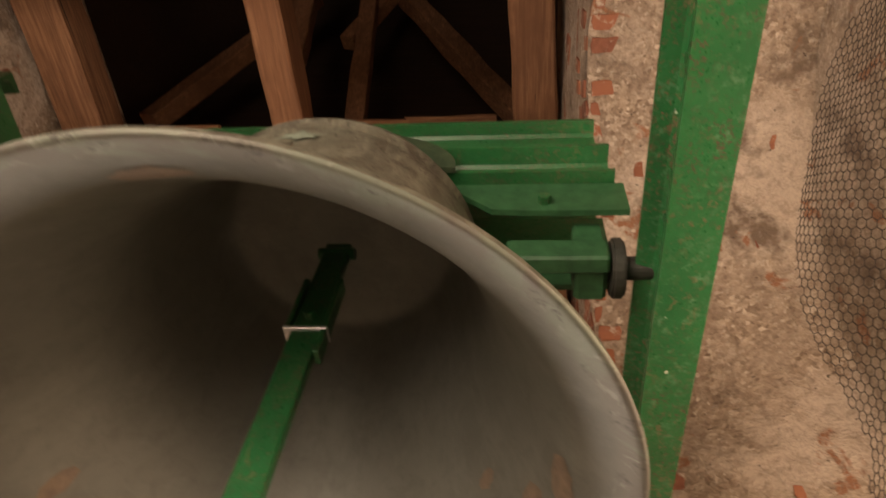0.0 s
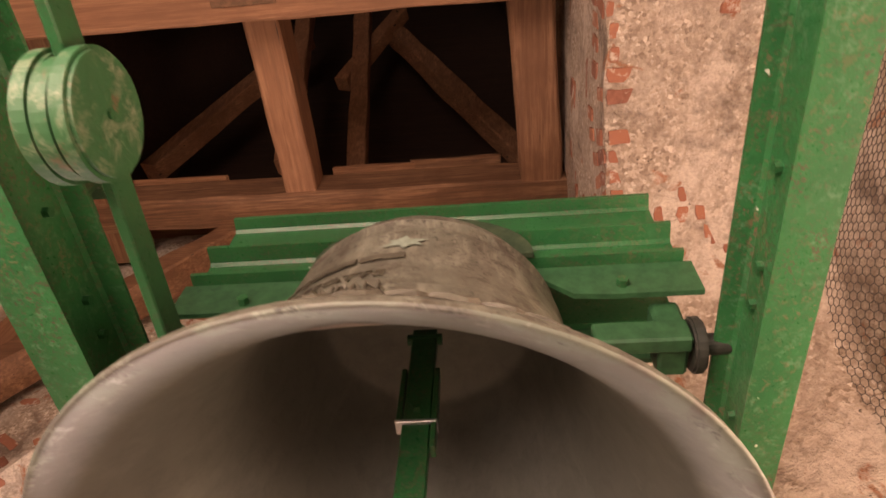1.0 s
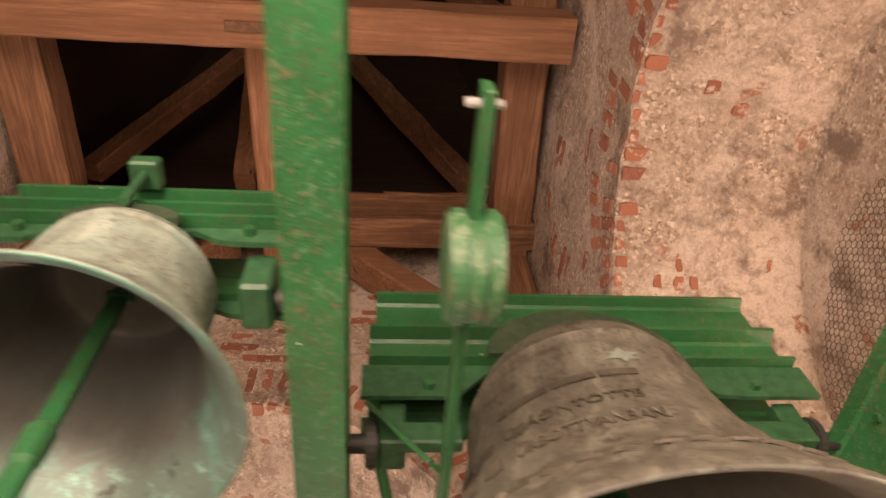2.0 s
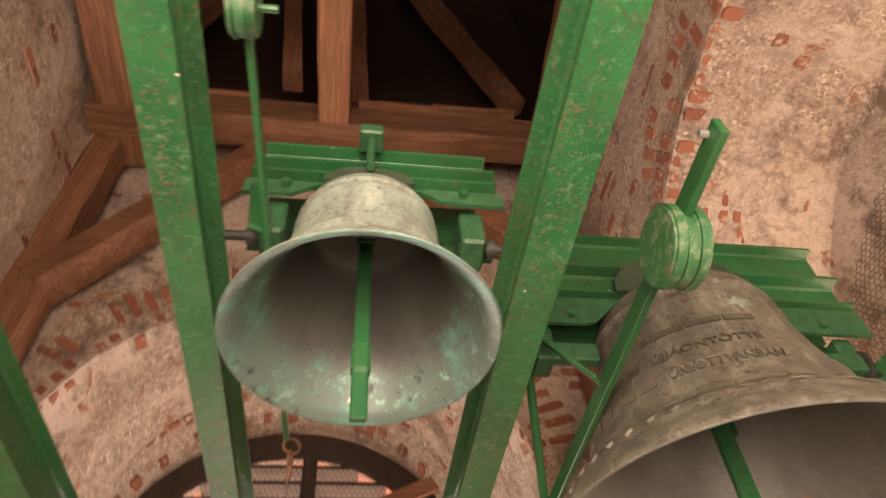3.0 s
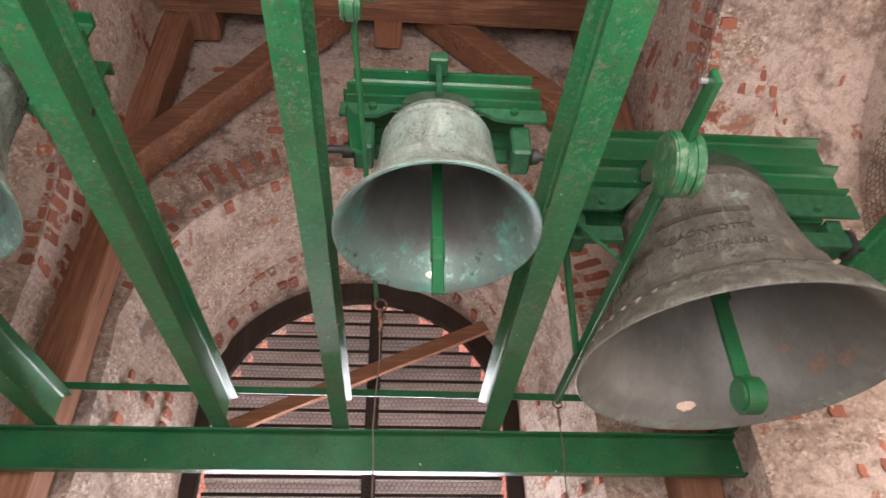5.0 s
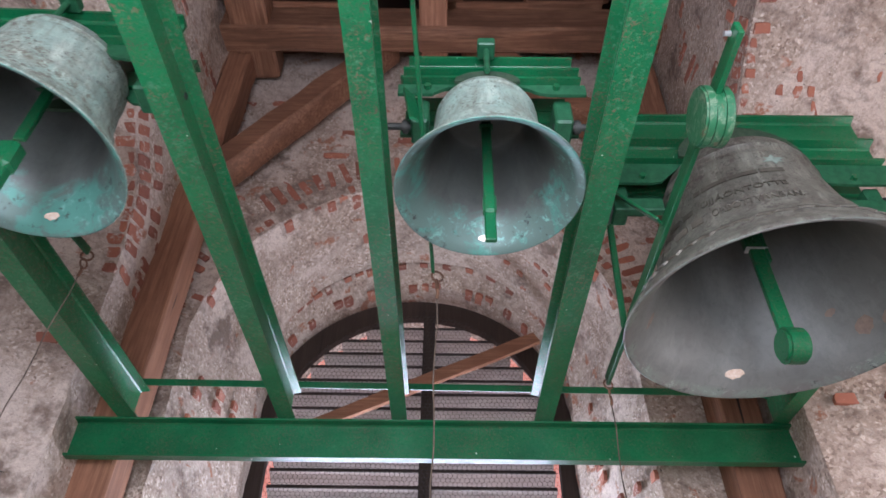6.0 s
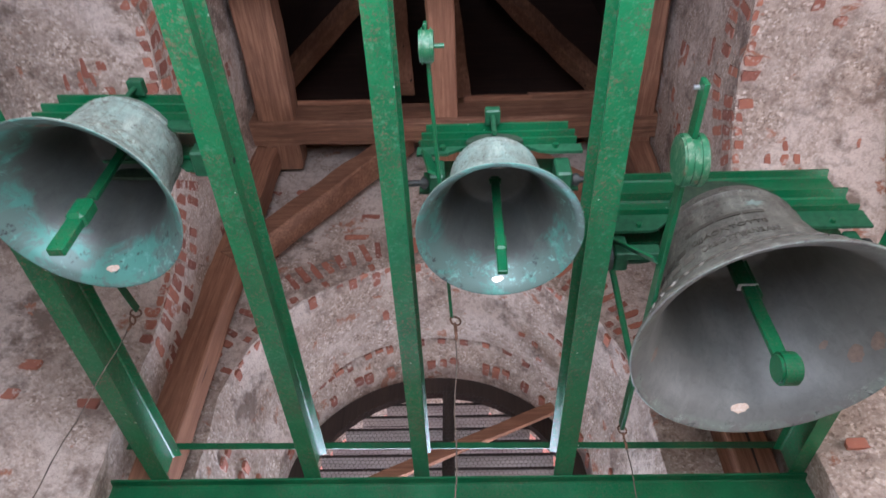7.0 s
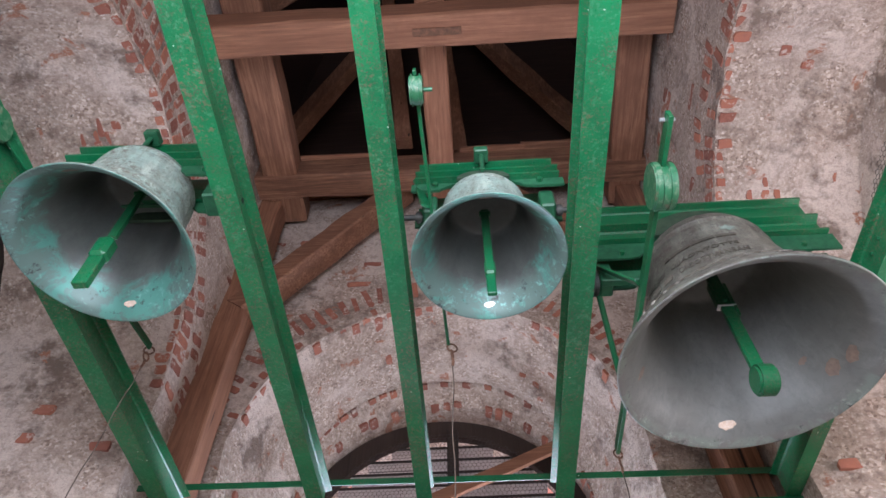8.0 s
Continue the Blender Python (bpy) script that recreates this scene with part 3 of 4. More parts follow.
INNER_SMALL = [(0.985, -0.004), (0.95, 0.02), (0.905, 0.06), (0.86, 0.12), (0.79, 0.22), (0.73, 0.31), (0.665, 0.45), (0.61, 0.65), (0.57, 0.86), (0.535, 1.04), (0.49, 1.14), (0.40, 1.19), (0.0, 1.21)]
RIBS = (0.20, 0.27, 0.50, 1.00, 1.12)


def bell(label, curve, x, y, rim, d, tall, yoke, zs, outer_mat, inner_mat, clap):
    """A bell with its yoke, bearings and clapper. yoke: x from, x to; zs: the yoke's four levels upwards."""
    r = d / 2
    t = thing("church_bell", (x, y, rim), label, "bell", "bells in the belfry")
    o = spline([(a * r, b * r * tall) for a, b in curve], 4)
    # cast ribs round the waist and above the lip
    o2 = []
    for a, b in o:
        lift = sum(0.016 * r * math.exp(-((b / r / tall - k) / 0.016) ** 2) for k in RIBS)
        o2.append((a + lift if a > 0 else a, b))
    bm = bmesh.new()
    lathe(bm, o2)
    bmesh.ops.translate(bm, verts=bm.verts, vec=(x, y, rim))
    shell = part("shell", bm, outer_mat, t, smooth=True)
    bm = bmesh.new()
    lathe(bm, spline([(1.0 * r, 0.0), *[(a * r, b * r * tall) for a, b in (INNER if r > 0.4 else INNER_SMALL)]], 4))
    bmesh.ops.translate(bm, verts=bm.verts, vec=(x, y, rim))
    part("bell_inside", bm, inner_mat, t, "dull metal inside of the bell", smooth=True)
    # crown loops under the yoke
    top = rim + (1.33 if r > 0.4 else 1.30) * r * tall
    bm = bmesh.new()
    rod(bm, (x, y, top - 0.008), (x, y, max(top + 0.01, zs[1])), 0.22 * r, 24)
    part("crown", bm, outer_mat, t, smooth=False)
    x0, x1 = yoke
    n = x1 - x0
    dep = 0.075
    # on each side two channels one on the other and a gusset plate cut out over the crown
    for side in (-1, 1):
        for a, b, more, reach in ((zs[2], zs[3], 0.0, 0.036), (zs[1], zs[2] - 0.003, 0.012, 0.044)):
            bm = bmesh.new()
            m = Matrix.Translation((x0 - more, y + side * 0.052, a)) @ Matrix.Diagonal((1, side, 1, 1))
            channel(bm, m, n + 2 * more, b - a, reach)
            part("yoke_channel", bm, GREEN, t)
        bm = bmesh.new()
        yy = y + side * 0.070
        hole = 0.60 * r
        outline = [(x0 - 0.025, zs[0]), (x0 + 0.15 * n, zs[0]), (x - hole, zs[0] + 0.006), (x - hole * 0.72, zs[1] - 0.012), (x + hole * 0.72, zs[1] - 0.012), (x + hole, zs[0] + 0.006),
                   (x1 - 0.15 * n, zs[0]), (x1 + 0.025, zs[0]), (x1 + 0.025, zs[1] - 0.002), (x0 - 0.025, zs[1] - 0.002)]
        fa = [bm.verts.new((u, yy - 0.005, w)) for u, w in outline]
        fb = [bm.verts.new((u, yy + 0.005, w)) for u, w in outline]
        for k in range(len(outline)):
            k2 = (k + 1) % len(outline)
            bm.faces.new((fa[k], fa[k2], fb[k2], fb[k]))
        bm.faces.new(fa)
        bm.faces.new(list(reversed(fb)))
        part("gusset_plate", bm, GRIMY, t, "grimy green gusset plate")
        for xm in (x0 + 0.12 * n, x1 - 0.12 * n):
            bm = bmesh.new()
            rod(bm, (xm, yy, zs[0] + 0.024), (xm, yy + side * 0.018, zs[0] + 0.024), 0.010, 6)
            part("bolt", bm, GREEN, t)
        # straps round the crown up to the top
        for xc in (x - 0.30 * r, x + 0.30 * r):
            bm = bmesh.new()
            rod(bm, (xc, y + side * 0.012, max(top + 0.01, zs[0] - 0.02)), (xc, y + side * 0.012, zs[3] + 0.02), 0.008, 8)
            part("crown_strap", bm, RUST, t, "dark iron crown strap")
    # gudgeons and bearings at the girders
    gz = zs[0] - 0.045
    for s, xe in ((-1, x0), (1, x1)):
        bm = bmesh.new()
        rod(bm, (xe - s * 0.06, y, gz), (xe + s * 0.06, y, gz), 0.018 if r > 0.4 else 0.010, 20)
        part("gudgeon", bm, IRON, t, "dark iron pivot pin")
        bm = bmesh.new()
        box(bm, (xe - s * 0.035 - 0.024, y - 0.042, gz - 0.028), (xe - s * 0.035 + 0.024, y + 0.042, zs[0] + 0.02), 0.006)
        part("bearing_block", bm, GRIMY, t, "grimy green bearing block")
        bm = bmesh.new()
        disc(bm, (xe + s * 0.004, y, gz), (1, 0, 0), 0.046 if r > 0.4 else 0.020, 0.02, 24, 0.004)
        part("bearing_ring", bm, IRON, t, "dark iron bearing ring")
        if r < 0.4:
            continue
        bm = bmesh.new()
        bar(bm, (xe - s * 0.16 * r / 0.42, y - 0.03, gz - 0.012), (xe - s * 0.01, y - 0.03, gz - 0.012), 0.03, 0.05 * r / 0.42, 0.004)
        part("bearing_foot", bm, GRIMY, t, "grimy green bearing foot")
    # arched cover plate over the crown
    base = zs[1] - 0.004 if r > 0.4 else zs[0] + 0.008
    for side in (-1, 1):
        bm = bmesh.new()
        arc = [((0.46 if r > 0.4 else 0.37) * r * math.cos(math.pi * k / 20), (zs[3] - zs[1]) * (0.62 if r > 0.4 else 0.42) * math.sin(math.pi * k / 20)) for k in range(21)]
        fa = [bm.verts.new((x + u, y + side * (dep + 0.024), base + w)) for u, w in arc]
        fb = [bm.verts.new((x + u, y + side * (dep + 0.034), base + w)) for u, w in arc]
        for k in range(20):
            bm.faces.new((fa[k], fa[k + 1], fb[k + 1], fb[k]))
        bm.faces.new((fa[20], fa[0], fb[0], fb[20]))
        bm.faces.new(fa)
        bm.faces.new(list(reversed(fb)))
        part("crown_cover", bm, COVER, t, "grimy arched plate over the crown")
    # hold-down bolt through the yoke
    yb = y - 0.122 if r < 0.4 else y
    bm = bmesh.new()
    box(bm, (x - 0.024, yb - 0.022, zs[3] - 0.024), (x + 0.024, yb + 0.030, zs[3] + 0.008), 0.004)
    rod(bm, (x, yb, zs[1] - 0.01), (x, yb, zs[3] + 0.022), 0.008, 12)
    part("crown_bolt", bm, GRIMY, t, "grimy green hold-down bolt")
    # clapper: staple, flat bar, striking block
    w, th, drop, ball = clap
    cz = rim + 1.20 * r * tall
    bm = bmesh.new()
    bar(bm, (x, y, cz - 0.03), (x, y, rim + drop), w, th, 0.002, up=(0, 1, 0))
    rod(bm, (x - w * 0.7, y, cz - 0.05), (x + w * 0.7, y, cz - 0.05), 0.010, 12)
    clapper = part("clapper", bm, GREEN, t)
    return t, clapper


def striker_disc(t, clapper, x, y, z, r, depth):
    bm = bmesh.new()
    disc(bm, (x, y, z), (1, 0, 0), r, depth, 32, 0.008)
    return part("striker", bm, GREEN, clapper, "green painted striking block")


def striker_bar(t, clapper, x, y, z, w, n):
    bm = bmesh.new()
    bar(bm, (x, y - 0.003, z + n / 2), (x, y - 0.003, z - n / 2), w, w * 0.95, w * 0.2, up=(0, 1, 0))
    bar(bm, (x, y - 0.003, z - n / 2 + 0.004), (x, y - 0.003, z - n * 1.9), w * 0.85, w * 0.5, 0.003, up=(0, 1, 0))
    return part("striker", bm, GREEN, clapper, "green painted striking block")


BIG_R = 0.4175
BIG = (-0.247, 0.640, 1.992)
MID = (-1.0427, 0.318, 2.1456)
LEFT = (-2.162, 0.195, 2.132)
big, clap_big = bell("large grey-brown bronze bell with raised lettering on a green yoke", OUTER, *BIG, 2 * BIG_R, 1.0, (-0.655, 0.185), (2.447, 2.533, 2.636, 2.757), BRONZE_GREY, INNER_GREY, (0.042, 0.016, -0.05, 0.06))
bm = bmesh.new()
box(bm, (BIG[0] - 0.031, BIG[1] - 0.013, 2.245), (BIG[0] + 0.031, BIG[1] + 0.013, 2.251), 0.001)
part("clapper_collar", bm, STEEL, clap_big, "pale metal collar")
bm = bmesh.new()
box(bm, (BIG[0] + 0.022, BIG[1] - 0.012, 2.20), (BIG[0] + 0.030, BIG[1] + 0.012, 2.36), 0.001)
box(bm, (BIG[0] - 0.030, BIG[1] - 0.012, 2.25), (BIG[0] - 0.022, BIG[1] + 0.012, 2.36), 0.001)
rod(bm, (BIG[0], BIG[1] - 0.02, 2.275), (BIG[0], BIG[1], 2.275), 0.009, 6)
part("clapper_fork", bm, GREEN, clap_big)
striker_disc(big, clap_big, BIG[0], BIG[1] - 0.004, 1.920, 0.048, 0.060)
mid, clap_mid = bell("small verdigris green bronze bell on a green yoke", OUTER_SMALL, *MID, 0.4682, 1.09, (-1.255, -0.802), (2.447, 2.490, 2.543, 2.603), BRONZE_GREEN, INNER_GREEN, (0.026, 0.013, -0.01, 0.03))
striker_bar(mid, clap_mid, MID[0], MID[1], 2.106, 0.032, 0.06)
left, clap_left = bell("middle-sized green patinated bronze bell on a green yoke", OUTER_SMALL, *LEFT, 0.563, 1.06, (-2.435, -1.868), (2.430, 2.490, 2.555, 2.625), BRONZE_GREEN, INNER_GREEN, (0.03, 0.014, 0.06, 0.03))
striker_bar(left, clap_left, LEFT[0], LEFT[1], 2.128, 0.052, 0.085)


def lever(t, a, b, w, h, weight, wr, wd):
    """The ringing lever across the yoke, from its weighted end a to its rope end b."""
    bm = bmesh.new()
    bar(bm, a, b, w, h, 0.002)
    arm = part("lever_arm", bm, GREEN, t)
    c = Vector(a).lerp(Vector(b), weight) - Vector((0, 0, 0.3 * wr))
    for s in (-1, 1):
        bm = bmesh.new()
        disc(bm, (c.x + s * (w / 2 + wd / 4), c.y, c.z), (1, 0, 0), wr, wd / 2, 40, 0.005)
        part("counterweight", bm, WORN, arm, "round green counterweight, paint worn")
    bm = bmesh.new()
    disc(bm, (c.x, c.y, c.z - 0.1 * wr), (1, 0, 0), wr * 0.9, w + 0.004, 40, 0.0)
    part("counterweight_core", bm, WORN, arm)
    bm = bmesh.new()
    rod(bm, (c.x - wd * 0.6, c.y, c.z), (c.x + wd * (0.7 if wr > 0.05 else 1.7), c.y, c.z), 0.006, 10)
    part("weight_bolt", bm, GREEN, arm)
    return arm


arm = lever(big, (-0.540, -0.088, 2.240), (-0.556, 1.331, 2.205), 0.014, 0.042, 0.152, 0.071, 0.050)
bm = bmesh.new()
rod(bm, (-0.562, -0.064, 2.252), (-0.519, -0.063, 2.252), 0.006, 8)
part("end_bolt", bm, STEEL, arm, "shiny zinc bolt")
bm = bmesh.new()
bar(bm, (-0.661, 0.586, 2.442), (-0.561, 0.504, 2.232), 0.035, 0.008, 0.001)
part("lever_brace", bm, GREEN, arm)
bm = bmesh.new()
rod(bm, (-0.661, 0.612, 2.432), (-0.560, 1.000, 2.219), 0.011, 10)
part("lever_brace", bm, GREEN, arm)
arm = lever(mid, (-1.228, -0.221, 2.324), (-1.187, 0.749, 2.245), 0.010, 0.024, 0.055, 0.044, 0.026)
bm = bmesh.new()
bar(bm, (-1.266, 0.277, 2.564), (-1.226, 0.199, 2.283), 0.03, 0.008, 0.001)
part("lever_brace", bm, GREEN, arm)
arm = lever(left, (-2.489, -0.243, 2.373), (-2.297, 0.803, 2.355), 0.010, 0.03, 0.12, 0.055, 0.04)

# louvres of the north window
LX, LY, LC, LR = -1.345, 3.10, 2.765, 0.885
shutter = thing("louvre_window", (LX, LY, 1.85), "weathered grey louvred window behind wire netting", "window", kind="structure")
for i in range(19):
    z = 1.925 + 0.102 * i
    half = LR - 0.02 if z < LC - 0.02 else math.sqrt(max(0.0, (LR + 0.02) ** 2 - (z - LC + 0.02) ** 2)) - 0.035
    if half < 0.15:
        continue
    bm = bmesh.new()
    box(bm, (-half, -0.087, -0.010), (half, 0.087, 0.010), 0.002, pose(LX, LY + 0.10, z, -27, 0, random.uniform(-0.4, 0.4)))
    slat = part("slat", bm, LOUVRE_WOOD, shutter)
    # dark strip that puts the front edge's shade into colour
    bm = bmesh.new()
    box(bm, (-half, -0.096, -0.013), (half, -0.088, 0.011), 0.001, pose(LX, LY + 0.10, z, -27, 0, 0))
    part("slat_edge", bm, FRAME_WOOD, slat, "dark strip for the shade on the slat's front edge")
bm = bmesh.new()
prof = profile(LX, LC, LR, 1.88)
big_prof = profile(LX, LC + 0.015, LR + 0.125, 1.68)
vs = [[bm.verts.new((u, yy, z)) for u, z in pr] for pr, yy in ((prof, LY - 0.04), (big_prof, LY - 0.04), (big_prof, LY + 0.02), (prof, LY + 0.02))]
for a, b in zip(vs, vs[1:] + vs[:1]):
    for k in range(len(prof)):
        bm.faces.new((a[k], a[(k + 1) % len(prof)], b[(k + 1) % len(prof)], b[k]))
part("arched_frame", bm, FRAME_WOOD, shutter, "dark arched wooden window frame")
bm = bmesh.new()
box(bm, (LX + 0.04, LY - 0.075, 1.8), (LX + 0.12, LY - 0.02, 3.69), 0.004)
part("mullion", bm, FRAME_WOOD, shutter, "dark wooden upright")
# a rough plank nailed across the window
timber((-2.047, 2.637, 2.560), (-0.589, 2.709, 3.267), 0.03, 0.085, WOOD_X, "plank", "rough brown plank nailed slantwise across the arch", "plank", up=(0, 0.2, 1), rough=0.003)


def hex_net(name, place, nu, nv, cell, r, inside, mat, label):
    """Hexagonal netting of thin three-sided strands; place(u, v) gives the surface."""
    verts, faces = [], []
    s = cell / math.sqrt(3)
    for j in range(nv):
        for i in range(nu):
            u = (i - nu / 2) * cell + (cell / 2 if j % 2 else 0)
            v = j * 1.5 * s
            pts = [(u, v + s), (u + cell / 2, v + s / 2), (u + cell / 2, v - s / 2), (u, v - s)]
            pts = [(a + 0.12 * cell * math.sin(7 * a + 3 * b), b + 0.12 * cell * math.sin(5 * b + 4 * a)) for a, b in pts]
            for a, b in zip(pts, pts[1:]):
                if not (inside(*a) and inside(*b)):
                    continue
                p, q = Vector(place(*a)), Vector(place(*b))
                x = (q - p).normalized()
                y = x.orthogonal().normalized()
                z = x.cross(y)
                k = len(verts)
                for c in (p - x * r, q + x * r):
                    for t in (0, 1, 2):
                        verts.append(c + (y * math.cos(t * math.tau / 3) + z * math.sin(t * math.tau / 3)) * r)
                faces += [(k, k + 1, k + 4, k + 3), (k + 1, k + 2, k + 5, k + 4), (k + 2, k, k + 3, k + 5)]
    me = bpy.data.meshes.new(name)
    me.from_pydata(verts, [], faces)
    ob = part(name, me, mat)
    return tagged(ob, label, "netting", kind="stuff")


hex_net("wire_netting", lambda u, v: (LX + u, LY - 0.12 + 0.012 * math.sin(3 * u + 2 * v), 1.86 + v), 66, 82, 0.0285, 0.0013,
        lambda u, v: abs(u) < 0.865 and (v < 0.90 or u * u + (v - 0.90) ** 2 < 0.855 ** 2), WIRE, "grey hexagonal wire netting over the louvres")
hex_net("bird_net", lambda u, v: (0.80 + 0.05 * math.sin(4 * u + 1.5 * v) + 0.03 * math.sin(9 * v), 0.50 + u, 1.75 + v), 72, 78, 0.024, 0.0014,
        lambda u, v: abs(u) < 0.78 + 0.03 * math.sin(9 * v) and (v < 0.8 or u * u + (v - 0.8) ** 2 < (0.76 + 0.04 * math.sin(8 * u)) ** 2), NET, "slack black bird netting hung over the window")

# the east window: dark frame and slats with the sun outside
east_window = thing("louvre_window", (1.1, 0.5, 1.7), "dark framed louvred window lit by the sun outside", "window", kind="structure")
bm = bmesh.new()
pin, pout = profile(0.5, 2.58, 0.66, 1.66), profile(0.5, 2.58, 0.76, 1.60)
vs = [[bm.verts.new((xx, u, z)) for u, z in pr] for pr, xx in ((pin, 1.10), (pout, 1.10), (pout, 1.16), (pin, 1.16))]
for a, b in zip(vs, vs[1:] + vs[:1]):
    for k in range(len(pin)):
        bm.faces.new((a[k], a[(k + 1) % len(pin)], b[(k + 1) % len(pin)], b[k]))
part("arched_frame", bm, FRAME_WOOD, east_window, "dark arched wooden window frame")
for i in range(11):
    z = 2.30 + 0.1 * i
    half = 0.70 if z < 2.56 else math.sqrt(max(0.0, 0.74 ** 2 - (z - 2.56) ** 2))
    if half < 0.15:
        continue
    bm = bmesh.new()
    box(bm, (-half, -0.075, -0.006), (half, 0.075, 0.006), 0.002, pose(1.30, 0.5, z, -30, 0, -90))
    part("slat", bm, LOUVRE_WOOD, east_window)

# ---------------------------------------------------------------- ropes and hooks


def ring(bm, centre, r, wire, turn):
    m = Matrix.Translation(centre) @ turn
    pts = [m @ Vector((r * math.cos(k * math.tau / 16), 0, r * math.sin(k * math.tau / 16))) for k in range(17)]
    tube(bm, pts, wire, 6)


def bell_rope(top, bottom, sag, label):
    t = thing("bell_rope", top, label, "rope", "bell ropes")
    bm = bmesh.new()
    c = Vector(top)
    ring(bm, c + Vector((0, 0, -0.012)), 0.018, 0.0035, Matrix.Rotation(radians(20), 4, "Z"))
    part("hook_ring", bm, RUST, t, "rusty iron ring")
    bm = bmesh.new()
    ring(bm, c + Vector((0, 0, -0.044)), 0.016, 0.0035, Matrix.Rotation(radians(80), 4, "Z"))
    tube(bm, [c + Vector((0, 0, -0.058)), c + Vector((0.003, 0, -0.075)), c + Vector((0, 0, -0.095))], 0.005, 6)
    part("hook", bm, RUST, t, "rusty iron hook")
    a, b = c + Vector((0, 0, -0.09)), Vector(bottom)
    pts = [a.lerp(b, k / 24) + Vector((0.004 * math.sin(k * 1.7), 0, 0)) - Vector((0, 0, sag * math.sin(math.pi * k / 24))) for k in range(25)]
    bm = bmesh.new()
    tube(bm, pts, 0.0021, 6)
    part("rope", bm, ROPE, t, "thin dark rope")
    return t


bell_rope((-1.174, 0.749, 2.237), (-1.190, 0.906, -0.020), 0.0, "thin brown bell rope hanging from an iron ring")
bell_rope((-0.556, 1.331, 2.200), (-0.530, 1.470, 0.030), 0.0, "thin brown bell rope hanging from an iron ring")
bell_rope((-2.297, 0.803, 2.350), (-2.453, 0.844, 0.536), 0.0, "thin dark cable led down beside the wall")

# ---------------------------------------------------------------- lettering and marks on the large bell


SHELL = spline(OUTER, 4)


def bell_radius(h, r):
    """Outer radius of the large bell's shell at height h above the lip."""
    q = h / r
    lift = sum(0.016 * math.exp(-((q - k) / 0.016) ** 2) for k in RIBS)
    for (r0, h0), (r1, h1) in zip(SHELL, SHELL[1:]):
        if h0 <= q <= h1:
            return r * (lift + r0 + (r1 - r0) * (q - h0) / max(h1 - h0, 1e-6))
    return r * 0.5


def wrap(me, angle0, height, name, mat, label):
    """Bends a flat mesh in the x-y plane round the large bell."""
    r = BIG_R
    for v in me.vertices:
        h = height + v.co.y
        rad = bell_radius(h, r)
        a = angle0 + v.co.x / bell_radius(height, r)
        rad += 0.004 + v.co.z
        v.co = Vector((BIG[0] + rad * math.cos(a), BIG[1] + rad * math.sin(a), BIG[2] + h))
    return part(name, me, mat, big, label)


def words(text, size):
    cu = bpy.data.curves.new("words", "FONT")
    cu.body, cu.size, cu.extrude = text, size, 0.0015
    ob = new("words", cu)
    bpy.context.view_layer.update()
    me = bpy.data.meshes.new_from_object(ob.evaluated_get(bpy.context.evaluated_depsgraph_get()))
    bpy.data.objects.remove(ob)
    w = max(v.co.x for v in me.vertices)
    return me, w


for text, a_end, h, size, lead in (("\u00daJJ\u00c1\u00d6NT\u00d6TTE", -92.5, 0.252, 0.030, 3), ("\u0150RBOTTY\u00c1NBAN.", -90.0, 0.187, 0.030, 4)):
    me, w = words(text, size)
    rad = bell_radius(h, BIG_R)
    for vert in me.vertices:
        vert.co.x *= 0.227 / w
    w = 0.227
    a0 = radians(a_end) - w / rad
    wrap(me, a0, h, "inscription", LETTER, "raised capital letters cast on the bell")
    for k in range(lead):
        bm = bmesh.new()
        box(bm, (0, 0, -0.001), (0.035 + 0.01 * (k % 2), 0.021, 0.001))
        wrap(finish(bm), a0 - (0.06 + 0.06 * k) / rad, h, "worn_lettering", LETTER, "unreadable worn raised lettering")
for k in range(9):
    bm = bmesh.new()
    box(bm, (0, 0, -0.001), (0.02 + 0.008 * (k % 3), 0.017, 0.001))
    wrap(finish(bm), radians(-145) + k * 0.105, 0.322, "worn_lettering", LETTER, "unreadable worn raised lettering")
# cast leaf frieze above the lip
for k in range(48):
    bm = bmesh.new()
    pts = [(0.026 * math.cos(i * math.tau / 9) * (1 + 0.35 * (i % 2)), 0.013 * math.sin(i * math.tau / 9) * (1 + 0.4 * (i % 2))) for i in range(9)]
    lo = [bm.verts.new((px, py, -0.004)) for px, py in pts]
    hi = [bm.verts.new((px * 0.8, py * 0.8, 0.0025)) for px, py in pts]
    for i in range(9):
        bm.faces.new((lo[i], lo[(i + 1) % 9], hi[(i + 1) % 9], hi[i]))
    bm.faces.new(hi)
    wrap(finish(bm), k * math.tau / 48, 0.092 + 0.003 * (k % 2), "cast_leaf", LETTER, "")
# pale bare patch in the shape of a star
bm = bmesh.new()
pts = [((0.036 if i % 2 else 0.017) * math.cos(i * math.tau / 12) * (1 + 0.2 * math.sin(i * 2.1)), (0.024 if i % 2 else 0.012) * math.sin(i * math.tau / 12)) for i in range(12)]
c0 = bm.verts.new((0, 0, -0.0005))
vs = [bm.verts.new((px, py, -0.0005)) for px, py in pts]
for i in range(12):
    bm.faces.new((c0, vs[i], vs[(i + 1) % 12]))
PALE = plain_material("pale_verdigris", (0.15, 0.19, 0.15), (0.25, 0.31, 0.25), 0.7, 0.0, 60)
wrap(finish(bm), radians(-90), 0.383, "pale_patch", PALE, "pale green worn patch")

# ---------------------------------------------------------------- bricks showing through the plaster
rng = random.Random(7)


